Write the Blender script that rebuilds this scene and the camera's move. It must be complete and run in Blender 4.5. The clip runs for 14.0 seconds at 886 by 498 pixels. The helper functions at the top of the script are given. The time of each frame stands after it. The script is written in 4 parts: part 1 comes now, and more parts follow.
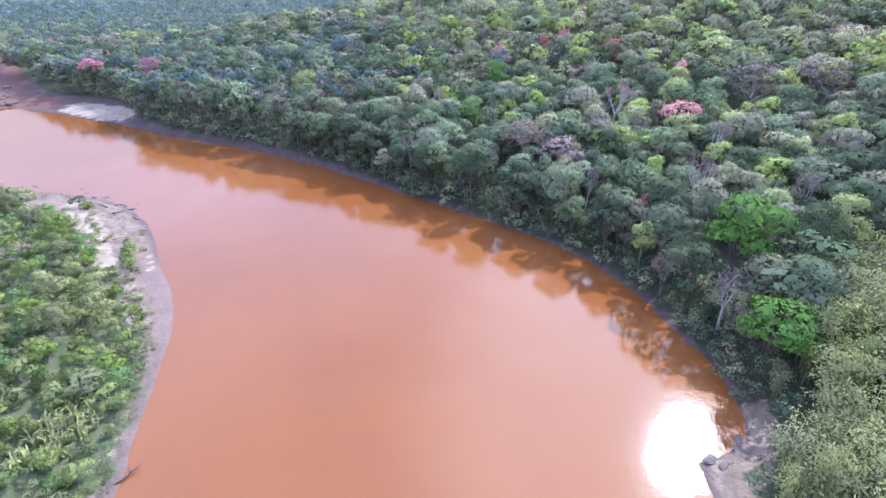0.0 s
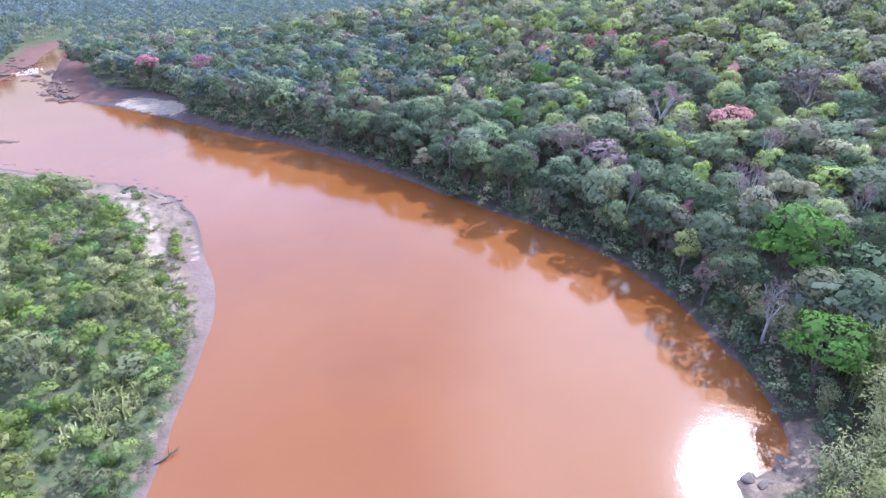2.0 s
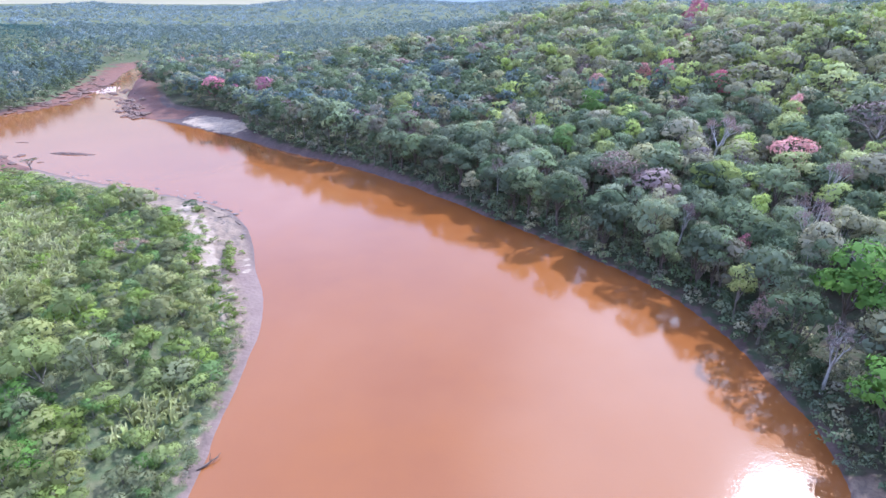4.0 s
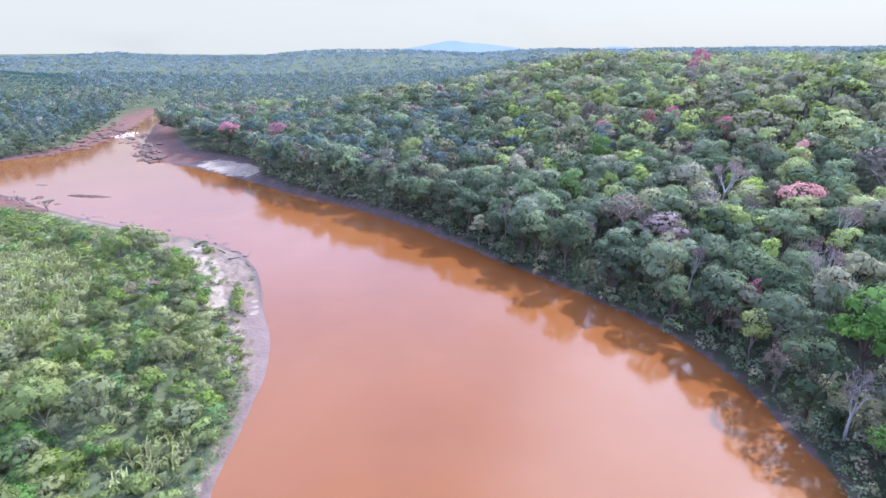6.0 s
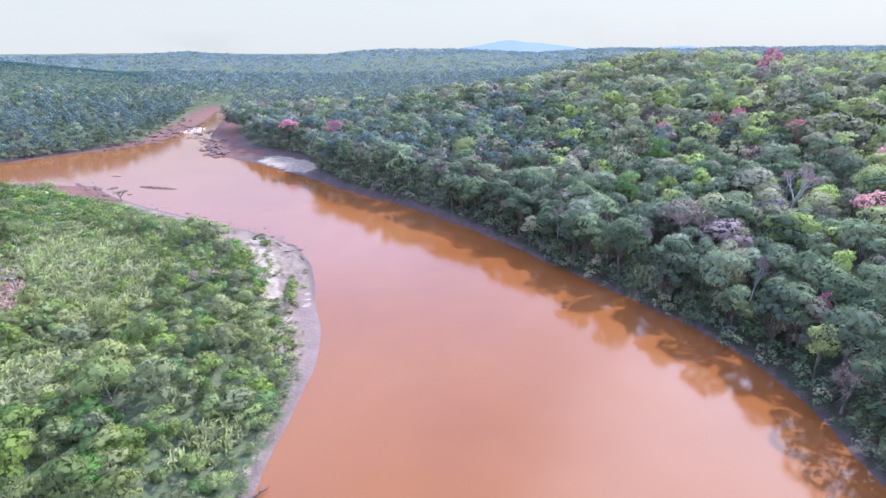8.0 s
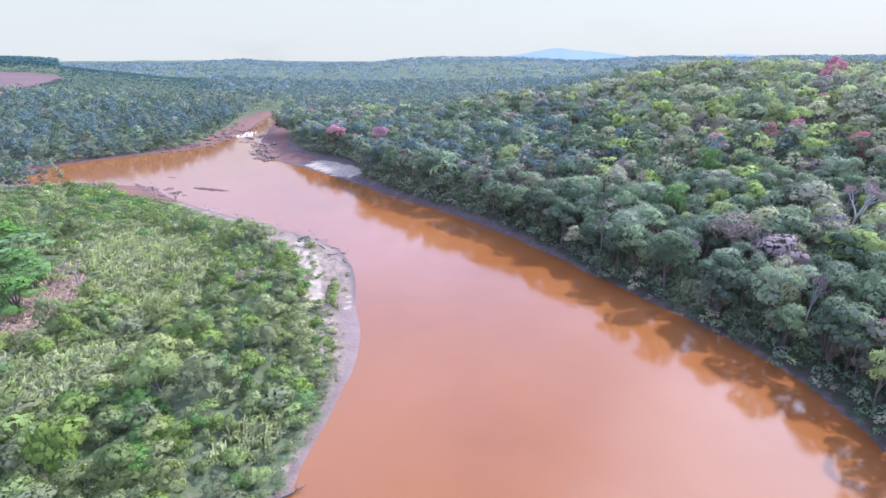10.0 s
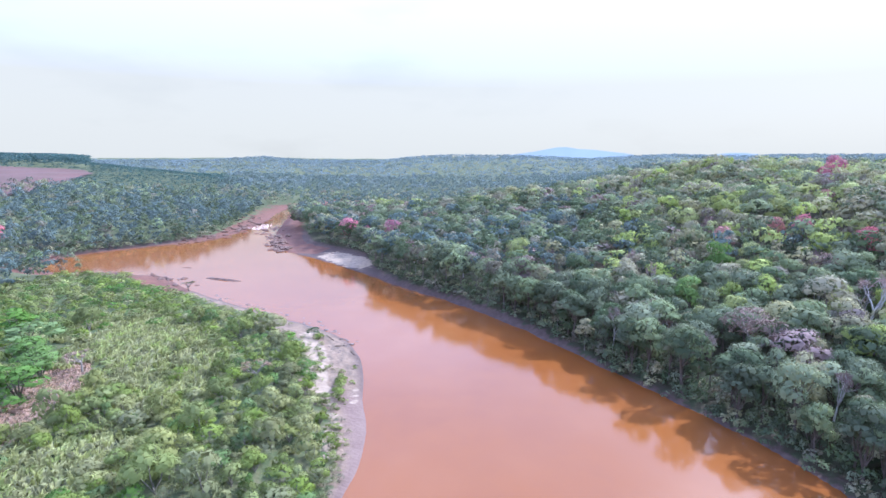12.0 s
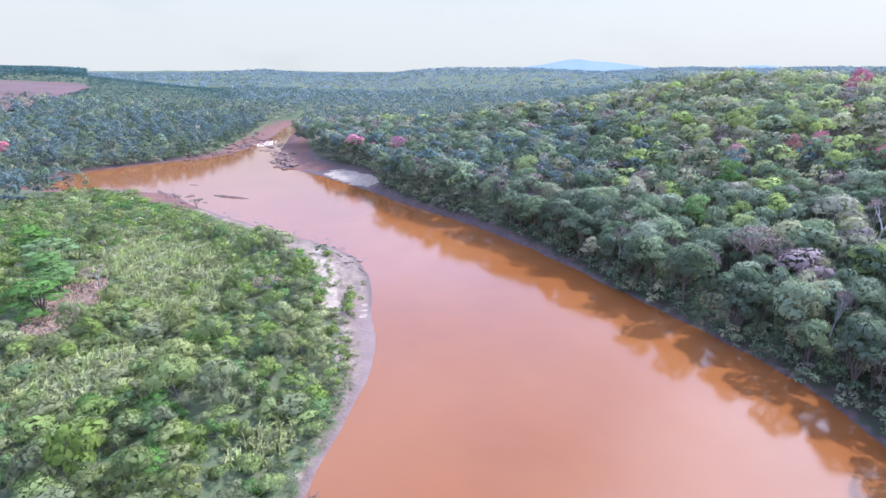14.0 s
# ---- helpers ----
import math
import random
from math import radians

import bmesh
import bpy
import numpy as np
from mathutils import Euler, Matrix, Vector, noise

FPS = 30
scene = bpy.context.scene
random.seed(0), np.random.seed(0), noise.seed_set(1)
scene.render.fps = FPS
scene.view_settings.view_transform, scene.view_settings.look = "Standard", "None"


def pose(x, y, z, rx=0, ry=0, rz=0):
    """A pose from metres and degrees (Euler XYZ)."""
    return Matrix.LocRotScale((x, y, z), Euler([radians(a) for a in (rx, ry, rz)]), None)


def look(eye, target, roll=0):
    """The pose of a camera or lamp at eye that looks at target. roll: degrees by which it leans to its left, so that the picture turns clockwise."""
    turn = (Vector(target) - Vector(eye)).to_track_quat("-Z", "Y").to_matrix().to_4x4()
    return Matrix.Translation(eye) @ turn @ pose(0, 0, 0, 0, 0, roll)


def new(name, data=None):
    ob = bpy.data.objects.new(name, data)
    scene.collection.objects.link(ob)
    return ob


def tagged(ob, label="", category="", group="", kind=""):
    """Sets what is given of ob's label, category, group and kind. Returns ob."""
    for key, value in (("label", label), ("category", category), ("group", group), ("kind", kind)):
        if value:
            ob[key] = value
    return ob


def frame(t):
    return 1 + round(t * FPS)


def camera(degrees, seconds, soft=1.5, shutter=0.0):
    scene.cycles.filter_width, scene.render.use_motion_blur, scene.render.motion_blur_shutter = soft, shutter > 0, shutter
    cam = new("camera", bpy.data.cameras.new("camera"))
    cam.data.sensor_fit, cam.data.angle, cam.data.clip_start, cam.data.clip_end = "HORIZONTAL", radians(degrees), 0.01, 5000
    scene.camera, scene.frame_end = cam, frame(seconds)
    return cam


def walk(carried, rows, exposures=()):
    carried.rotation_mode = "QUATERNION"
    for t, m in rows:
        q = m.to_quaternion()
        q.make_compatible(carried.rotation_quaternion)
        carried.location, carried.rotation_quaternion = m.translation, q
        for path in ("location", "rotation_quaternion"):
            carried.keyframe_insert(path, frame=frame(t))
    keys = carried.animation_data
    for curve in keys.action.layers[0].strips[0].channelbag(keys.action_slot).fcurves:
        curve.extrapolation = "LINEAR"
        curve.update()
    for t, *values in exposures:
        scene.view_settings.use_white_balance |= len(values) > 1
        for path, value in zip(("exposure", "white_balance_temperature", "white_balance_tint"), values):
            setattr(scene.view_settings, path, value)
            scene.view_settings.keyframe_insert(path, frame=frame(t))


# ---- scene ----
# ---------------------------------------------------------------- camera
EYE = 55.0
EXPOSURE = 0.8
PATH = [  # seconds, pitch, roll, yaw
    (0.0, -27.30, -0.17, 0.00),
    (0.5, -27.31, -0.16, 2.74),
    (1.0, -27.31, -0.11, 3.45),
    (1.5, -27.30, -0.10, 3.96),
    (2.0, -27.29, -0.12, 4.36),
    (2.5, -27.31, -0.10, 7.45),
    (2.7, -27.31, -0.13, 8.16),
    (3.0, -27.30, 0.05, 8.95),
    (3.4, -27.10, 0.05, 9.30),
    (3.8, -25.80, 0.05, 9.55),
    (4.2, -23.90, 0.05, 9.78),
    (4.8, -21.16, -0.05, 10.11),
    (5.0, -20.32, 0.01, 10.18),
    (5.5, -20.29, -0.00, 10.39),
    (6.0, -20.28, 0.03, 10.62),
    (6.5, -20.29, 0.02, 10.88),
    (7.0, -20.31, 0.02, 14.28),
    (7.5, -20.32, 0.03, 15.69),
    (8.0, -20.33, 0.03, 16.31),
    (8.2, -20.36, 0.08, 17.13),
    (8.6, -20.40, 0.15, 18.40),
    (9.1, -20.40, 0.15, 19.60),
    (9.6, -20.35, 0.15, 20.50),
    (10.0, -19.60, 0.15, 20.95),
    (10.3, -17.12, 0.23, 21.18),
    (10.5, -14.80, 0.20, 21.32),
    (11.0, -9.95, 0.21, 21.65),
    (11.5, -9.81, 0.23, 21.87),
    (12.0, -9.83, 0.26, 22.08),
    (12.5, -9.85, 0.26, 22.27),
    (13.0, -9.85, 0.23, 22.47),
    (13.5, -12.47, 0.30, 22.68),
    (14.0, -18.58, 0.26, 22.79),
]
cam = camera(79.2, 14.0)
walk(cam, [(t, look((0, 0, EYE), (-math.sin(radians(w)) * math.cos(radians(p)), math.cos(radians(w)) * math.cos(radians(p)), EYE + math.sin(radians(p))), r)) for t, p, r, w in PATH], [(0.0, EXPOSURE, 5020, 14), (14.0, EXPOSURE, 5020, 14)])

# ---------------------------------------------------------------- light
SUN_AZ, SUN_EL = 32.0, 43.3  # clockwise from +y, above the horizon
SUN_DIR = Vector((math.sin(radians(SUN_AZ)) * math.cos(radians(SUN_EL)), math.cos(radians(SUN_AZ)) * math.cos(radians(SUN_EL)), math.sin(radians(SUN_EL))))
lamp = bpy.data.lights.new("sun", "SUN")
lamp.energy, lamp.angle, lamp.color = 4.4, radians(0.6), (1.0, 0.94, 0.82)
sun = new("sun", lamp)
sun.matrix_world = look(SUN_DIR * 500, (0, 0, 0))

world = bpy.data.worlds.new("hazy_sky")
scene.world = world
world.use_nodes = True
wn, wl = world.node_tree.nodes, world.node_tree.links
wn.clear()
sky = wn.new("ShaderNodeTexSky")
sky.sky_type, sky.sun_disc = "NISHITA", False
sky.sun_elevation, sky.sun_rotation = radians(SUN_EL), radians(SUN_AZ)
sky.air_density, sky.dust_density, sky.ozone_density = 1.0, 4.0, 1.5
dim = wn.new("ShaderNodeVectorMath"); dim.operation = "SCALE"; dim.inputs["Scale"].default_value = 0.06
wl.new(sky.outputs[0], dim.inputs[0])
where = wn.new("ShaderNodeTexCoord")
squash = wn.new("ShaderNodeMapping"); squash.inputs["Scale"].default_value = (1.6, 1.6, 5.0)
wl.new(where.outputs["Generated"], squash.inputs[0])
puff = wn.new("ShaderNodeTexNoise"); puff.inputs["Scale"].default_value = 2.2; puff.inputs["Detail"].default_value = 5
wl.new(squash.outputs[0], puff.inputs["Vector"])
cover = wn.new("ShaderNodeMapRange")
cover.inputs["From Min"].default_value, cover.inputs["From Max"].default_value = 0.25, 0.48
cover.inputs["To Min"].default_value, cover.inputs["To Max"].default_value = 0.74, 0.86
wl.new(puff.outputs["Fac"], cover.inputs["Value"])
veil = wn.new("ShaderNodeMix"); veil.data_type = "RGBA"
# thin white overcast, brighter towards the zenith
height = wn.new("ShaderNodeSeparateXYZ"); wl.new(where.outputs["Generated"], height.inputs[0])
lift = wn.new("ShaderNodeMapRange"); lift.interpolation_type = "LINEAR"
lift.inputs["From Min"].default_value, lift.inputs["From Max"].default_value = 0.12, 0.36
lift.inputs["To Min"].default_value, lift.inputs["To Max"].default_value = 0.0, 1.0
wl.new(height.outputs["Z"], lift.inputs["Value"])
white = wn.new("ShaderNodeMix"); white.data_type = "RGBA"
white.inputs["A"].default_value, white.inputs["B"].default_value = (0.605, 0.545, 0.42, 1), (0.93, 1.06, 1.50, 1)
wl.new(lift.outputs[0], white.inputs["Factor"]); wl.new(white.outputs["Result"], veil.inputs["B"])
wl.new(cover.outputs[0], veil.inputs["Factor"]); wl.new(dim.outputs[0], veil.inputs["A"])
# bright haze round the sun
towards = wn.new("ShaderNodeVectorMath"); towards.operation = "DOT_PRODUCT"; towards.inputs[1].default_value = SUN_DIR
wl.new(where.outputs["Generated"], towards.inputs[0])
aureole = wn.new("ShaderNodeMapRange"); aureole.interpolation_type = "SMOOTHSTEP"
aureole.inputs["From Min"].default_value, aureole.inputs["From Max"].default_value = 0.865, 0.965
aureole.inputs["To Min"].default_value, aureole.inputs["To Max"].default_value = 0.0, 1.35
wl.new(towards.outputs["Value"], aureole.inputs["Value"])
halo = wn.new("ShaderNodeVectorMath"); halo.operation = "SCALE"; halo.inputs[0].default_value = (1.0, 0.98, 0.92)
wl.new(aureole.outputs[0], halo.inputs["Scale"])
bright = wn.new("ShaderNodeVectorMath"); bright.operation = "ADD"
wl.new(veil.outputs["Result"], bright.inputs[0]); wl.new(halo.outputs[0], bright.inputs[1])
glow = wn.new("ShaderNodeBackground")
glow.inputs["Strength"].default_value = 1.0
wl.new(bright.outputs[0], glow.inputs["Color"])
wout = wn.new("ShaderNodeOutputWorld")
wl.new(glow.outputs[0], wout.inputs[0])

# ---------------------------------------------------------------- materials


def nodes_of(name):
    m = bpy.data.materials.new(name)
    m.use_nodes = True
    nt = m.node_tree
    nt.nodes.clear()
    return m, nt.nodes, nt.links


def noise_fac(n, l, scale, detail=4.0, lo=0.35, hi=0.65):
    """A noise in world metres, stretched to 0..1."""
    g = n.new("ShaderNodeNewGeometry")
    t = n.new("ShaderNodeTexNoise"); t.inputs["Scale"].default_value = scale; t.inputs["Detail"].default_value = detail
    l.new(g.outputs["Position"], t.inputs["Vector"])
    r = n.new("ShaderNodeMapRange"); r.inputs["From Min"].default_value, r.inputs["From Max"].default_value = lo, hi
    l.new(t.outputs["Fac"], r.inputs["Value"])
    return r.outputs[0]


def mixed(n, l, fac, a, b):
    m = n.new("ShaderNodeMix"); m.data_type = "RGBA"
    for key, v in (("Factor", fac), ("A", a), ("B", b)):
        if isinstance(v, (tuple, list)):
            m.inputs[key].default_value = (*v, 1)
        elif isinstance(v, float):
            m.inputs[key].default_value = v
        else:
            l.new(v, m.inputs[key])
    return m.outputs["Result"]


def leaf_material(name, dark, mid, light, through_light=0.38, rough=0.9, vary=0.28):
    """Foliage: each leaf clump its own tone, patches a tree wide, some light let through."""
    m, n, l = nodes_of(name)
    g = n.new("ShaderNodeNewGeometry")
    calm = n.new("ShaderNodeMapRange"); calm.inputs["To Min"].default_value, calm.inputs["To Max"].default_value = 0.40, 0.60
    l.new(g.outputs["Random Per Island"], calm.inputs["Value"])
    tone = mixed(n, l, calm.outputs[0], dark, light)
    tone = mixed(n, l, noise_fac(n, l, 0.11, 2.0, 0.3, 0.7), tone, mid)
    swing = mixed(n, l, noise_fac(n, l, 0.19, 1.0, 0.35, 0.65), dark, light)
    tone = mixed(n, l, 0.35, tone, swing)
    # every tree has its own shade
    own, ob = n.new("ShaderNodeAttribute"), n.new("ShaderNodeObjectInfo")
    own.attribute_name = "tone"
    add = n.new("ShaderNodeMath"); l.new(own.outputs["Fac"], add.inputs[0]); l.new(ob.outputs["Random"], add.inputs[1])
    turn = n.new("ShaderNodeMath"); turn.operation = "FRACT"; l.new(add.outputs[0], turn.inputs[0])
    again = n.new("ShaderNodeMath"); again.operation = "MULTIPLY"; again.inputs[1].default_value = 7.31; l.new(turn.outputs[0], again.inputs[0])
    other = n.new("ShaderNodeMath"); other.operation = "FRACT"; l.new(again.outputs[0], other.inputs[0])
    patch = n.new("ShaderNodeHueSaturation")
    for src, key, lo, hi in ((turn, "Value", 1 - vary, 1 + vary), (other, "Saturation", 0.82, 1.12), (other, "Hue", 0.48, 0.501)):
        v = n.new("ShaderNodeMapRange"); v.inputs["To Min"].default_value, v.inputs["To Max"].default_value = lo, hi
        l.new(src.outputs[0], v.inputs["Value"]); l.new(v.outputs[0], patch.inputs[key])
    l.new(tone, patch.inputs["Color"])
    b = n.new("ShaderNodeBsdfPrincipled"); b.inputs["Roughness"].default_value = rough
    b.inputs["Specular IOR Level"].default_value = 0.12
    tr = n.new("ShaderNodeBsdfTranslucent")
    l.new(patch.outputs[0], b.inputs["Base Color"]); l.new(patch.outputs[0], tr.inputs["Color"])
    mx = n.new("ShaderNodeMixShader"); mx.inputs[0].default_value = through_light
    l.new(b.outputs[0], mx.inputs[1]); l.new(tr.outputs[0], mx.inputs[2])
    o = n.new("ShaderNodeOutputMaterial"); l.new(mx.outputs[0], o.inputs[0])
    return m


def plain_material(name, a, b, scale=1.5, rough=0.9, bump=0.3, fine=9.0):
    """Two tones by patches, with finer grain and relief."""
    m, n, l = nodes_of(name)
    col = mixed(n, l, noise_fac(n, l, scale), a, b)
    grain = noise_fac(n, l, fine, 6.0, 0.2, 0.8)
    col = mixed(n, l, grain, col, tuple(0.6 * c for c in a))
    s = n.new("ShaderNodeBsdfPrincipled"); s.inputs["Roughness"].default_value = rough
    l.new(col, s.inputs["Base Color"])
    bp = n.new("ShaderNodeBump"); bp.inputs["Strength"].default_value = bump; bp.inputs["Distance"].default_value = 0.15
    l.new(grain, bp.inputs["Height"]); l.new(bp.outputs[0], s.inputs["Normal"])
    o = n.new("ShaderNodeOutputMaterial"); l.new(s.outputs[0], o.inputs[0])
    return m


LEAF = [
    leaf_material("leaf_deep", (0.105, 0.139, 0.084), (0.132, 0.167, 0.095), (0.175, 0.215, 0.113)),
    leaf_material("leaf_forest", (0.180, 0.219, 0.134), (0.224, 0.271, 0.152), (0.306, 0.344, 0.186)),
    leaf_material("leaf_olive", (0.261, 0.260, 0.162), (0.330, 0.324, 0.185), (0.436, 0.406, 0.236)),
    leaf_material("leaf_light", (0.271, 0.334, 0.115), (0.354, 0.416, 0.140), (0.468, 0.506, 0.187)),
    leaf_material("leaf_grey", (0.198, 0.192, 0.135), (0.256, 0.239, 0.163), (0.327, 0.302, 0.209)),
    leaf_material("leaf_dry", (0.180, 0.148, 0.131), (0.222, 0.183, 0.158), (0.274, 0.227, 0.196), 0.25),
    leaf_material("leaf_bright", (0.096, 0.166, 0.048), (0.133, 0.230, 0.060), (0.195, 0.305, 0.089), 0.4),
    leaf_material("twig_mauve", (0.223, 0.164, 0.143), (0.274, 0.202, 0.174), (0.336, 0.248, 0.213), 0.15),
    leaf_material("blossom_pink", (0.42, 0.110, 0.165), (0.56, 0.180, 0.225), (0.66, 0.330, 0.345), 0.35),
    leaf_material("blossom_salmon", (0.481, 0.213, 0.175), (0.576, 0.291, 0.243), (0.649, 0.407, 0.340), 0.35),
    # far and plantation leaves carry the blue of distance haze in their colour
    leaf_material("leaf_far_haze", (0.122, 0.158, 0.147), (0.142, 0.182, 0.169), (0.169, 0.210, 0.190), 0.35, vary=0.16),
    leaf_material("leaf_plantation", (0.071, 0.121, 0.117), (0.083, 0.139, 0.132), (0.101, 0.159, 0.150), 0.5, vary=0.12),
    leaf_material("reed_leaf", (0.250, 0.268, 0.102), (0.330, 0.347, 0.138), (0.452, 0.448, 0.211), 0.35),
    leaf_material("bamboo_leaf", (0.203, 0.227, 0.086), (0.273, 0.290, 0.112), (0.379, 0.384, 0.168), 0.35),
    leaf_material("dry_grass", (0.361, 0.244, 0.170), (0.444, 0.305, 0.215), (0.553, 0.386, 0.268), 0.2),
    # paler and bluer still: horizon haze put into the leaf colour
    leaf_material("leaf_haze_tint", (0.209, 0.255, 0.274), (0.228, 0.275, 0.295), (0.254, 0.302, 0.321), 0.4, vary=0.12),
    leaf_material("leaf_scrub", (0.152, 0.196, 0.054), (0.202, 0.255, 0.071), (0.280, 0.337, 0.101)),
    leaf_material("leaf_scrub_pale", (0.201, 0.220, 0.084), (0.259, 0.277, 0.104), (0.350, 0.360, 0.146)),
    leaf_material("leaf_scrub_grey", (0.155, 0.178, 0.077), (0.207, 0.227, 0.097), (0.272, 0.292, 0.133)),
]
DEEP, FOREST, OLIVE, LIGHT, GREY, DRY, BRIGHT, TWIG, PINK, SALMON, FAR, PLANT, REED, BAMBOO, STRAW, HAZY, SCRUB_A, SCRUB_B, SCRUB_C = range(19)
BARK = plain_material("bark_pale", (0.30, 0.26, 0.22), (0.20, 0.17, 0.14), 2.0)
BONE = plain_material("bark_bone_white", (0.58, 0.54, 0.50), (0.44, 0.40, 0.37), 2.0)
BARK_DARK = plain_material("bark_brown", (0.13, 0.10, 0.08), (0.20, 0.16, 0.13), 2.0)
ROCK = plain_material("red_rock", (0.20, 0.115, 0.085), (0.12, 0.075, 0.06), 0.5, 0.85, 0.8)
DRIFT = plain_material("driftwood", (0.12, 0.085, 0.065), (0.20, 0.15, 0.12), 2.0)

# ---------------------------------------------------------------- terrain
# shore of the river, upstream along one bank and the other
EAST = [(40, -300), (34, -60), (30, 10), (32, 43), (32, 48), (38, 50), (41, 55), (42, 61), (42, 67), (40, 75), (38, 86), (34, 95), (27, 106), (15, 118),
        (1, 130), (-11, 140), (-26, 153), (-43, 167), (-60, 178), (-80, 189), (-105, 202), (-125, 214), (-150, 227), (-172, 238), (-200, 250),
        (-219, 263), (-242, 292), (-268, 327), (-319, 413), (-330, 470), (-300, 560), (-200, 680)]
WEST = [(-60, -300), (-42, -60), (-37, 20), (-39, 44), (-41, 51), (-43, 60), (-45, 68), (-47, 76), (-52, 87), (-60, 100), (-68, 113), (-78, 126),
        (-90, 135), (-104, 140), (-118, 143), (-134, 147), (-152, 152), (-175, 159), (-190, 165), (-208, 174), (-224, 171), (-241, 166), (-262, 160),
        (-278, 163), (-290, 174), (-296, 188), (-295, 202), (-288, 222), (-278, 249), (-273, 275), (-287, 319), (-305, 358), (-343, 420),
        (-362, 475), (-340, 575), (-240, 720)]


def spline(points, n):
    p = np.array(points, float)
    p = np.vstack([2 * p[0] - p[1], p, 2 * p[-1] - p[-2]])
    u = np.linspace(0, 1, n, endpoint=False)[:, None]
    out = []
    for a, b, c, d in zip(p[:-3], p[1:-2], p[2:-1], p[3:]):
        out.append(0.5 * (2 * b + (c - a) * u + (2 * a - 5 * b + 4 * c - d) * u ** 2 + (3 * b - a - 3 * c + d) * u ** 3))
    return np.vstack(out + [p[-2:-1]])


E_LINE, W_LINE = spline(EAST, 4), spline(WEST, 4)
SHORE = np.vstack([E_LINE, W_LINE[::-1]])


def line_dist(p, line, closed=False):
    a, b = line, np.roll(line, -1, 0)
    if not closed:
        a, b = a[:-1], b[:-1]
    best = np.full(len(p), 1e18)
    for (ax, ay), (bx, by) in zip(a, b):
        dx, dy = bx - ax, by - ay
        u = np.clip(((p[:, 0] - ax) * dx + (p[:, 1] - ay) * dy) / (dx * dx + dy * dy + 1e-9), 0, 1)
        best = np.minimum(best, (p[:, 0] - ax - u * dx) ** 2 + (p[:, 1] - ay - u * dy) ** 2)
    return np.sqrt(best)


def in_river(p):
    inside = np.zeros(len(p), bool)
    for (ax, ay), (bx, by) in zip(SHORE, np.roll(SHORE, -1, 0)):
        if ay != by:
            inside ^= ((ay > p[:, 1]) != (by > p[:, 1])) & (p[:, 0] < (bx - ax) * (p[:, 1] - ay) / (by - ay) + ax)
    return inside


def smooth(x, a, b):
    t = np.clip((x - a) / (b - a), 0, 1)
    return t * t * (3 - 2 * t)


def waves(x, y, size, seed):
    """Soft rolling noise, -1..1, from a few sines."""
    r = np.random.RandomState(seed)
    out = 0
    for _ in range(6):
        a, f, ph = r.uniform(0, 6.28), r.uniform(0.6, 1.7) * 6.28 / size, r.uniform(0, 6.28)
        out = out + np.sin((x * math.cos(a) + y * math.sin(a)) * f + ph)
    return out / 3.2


def bump_hill(x, y, cx, cy, long, wide, turn):
    c, s = math.cos(radians(turn)), math.sin(radians(turn))
    u, v = ((x - cx) * c + (y - cy) * s) / long, (-(x - cx) * s + (y - cy) * c) / wide
    return np.exp(-0.5 * (u * u + v * v))


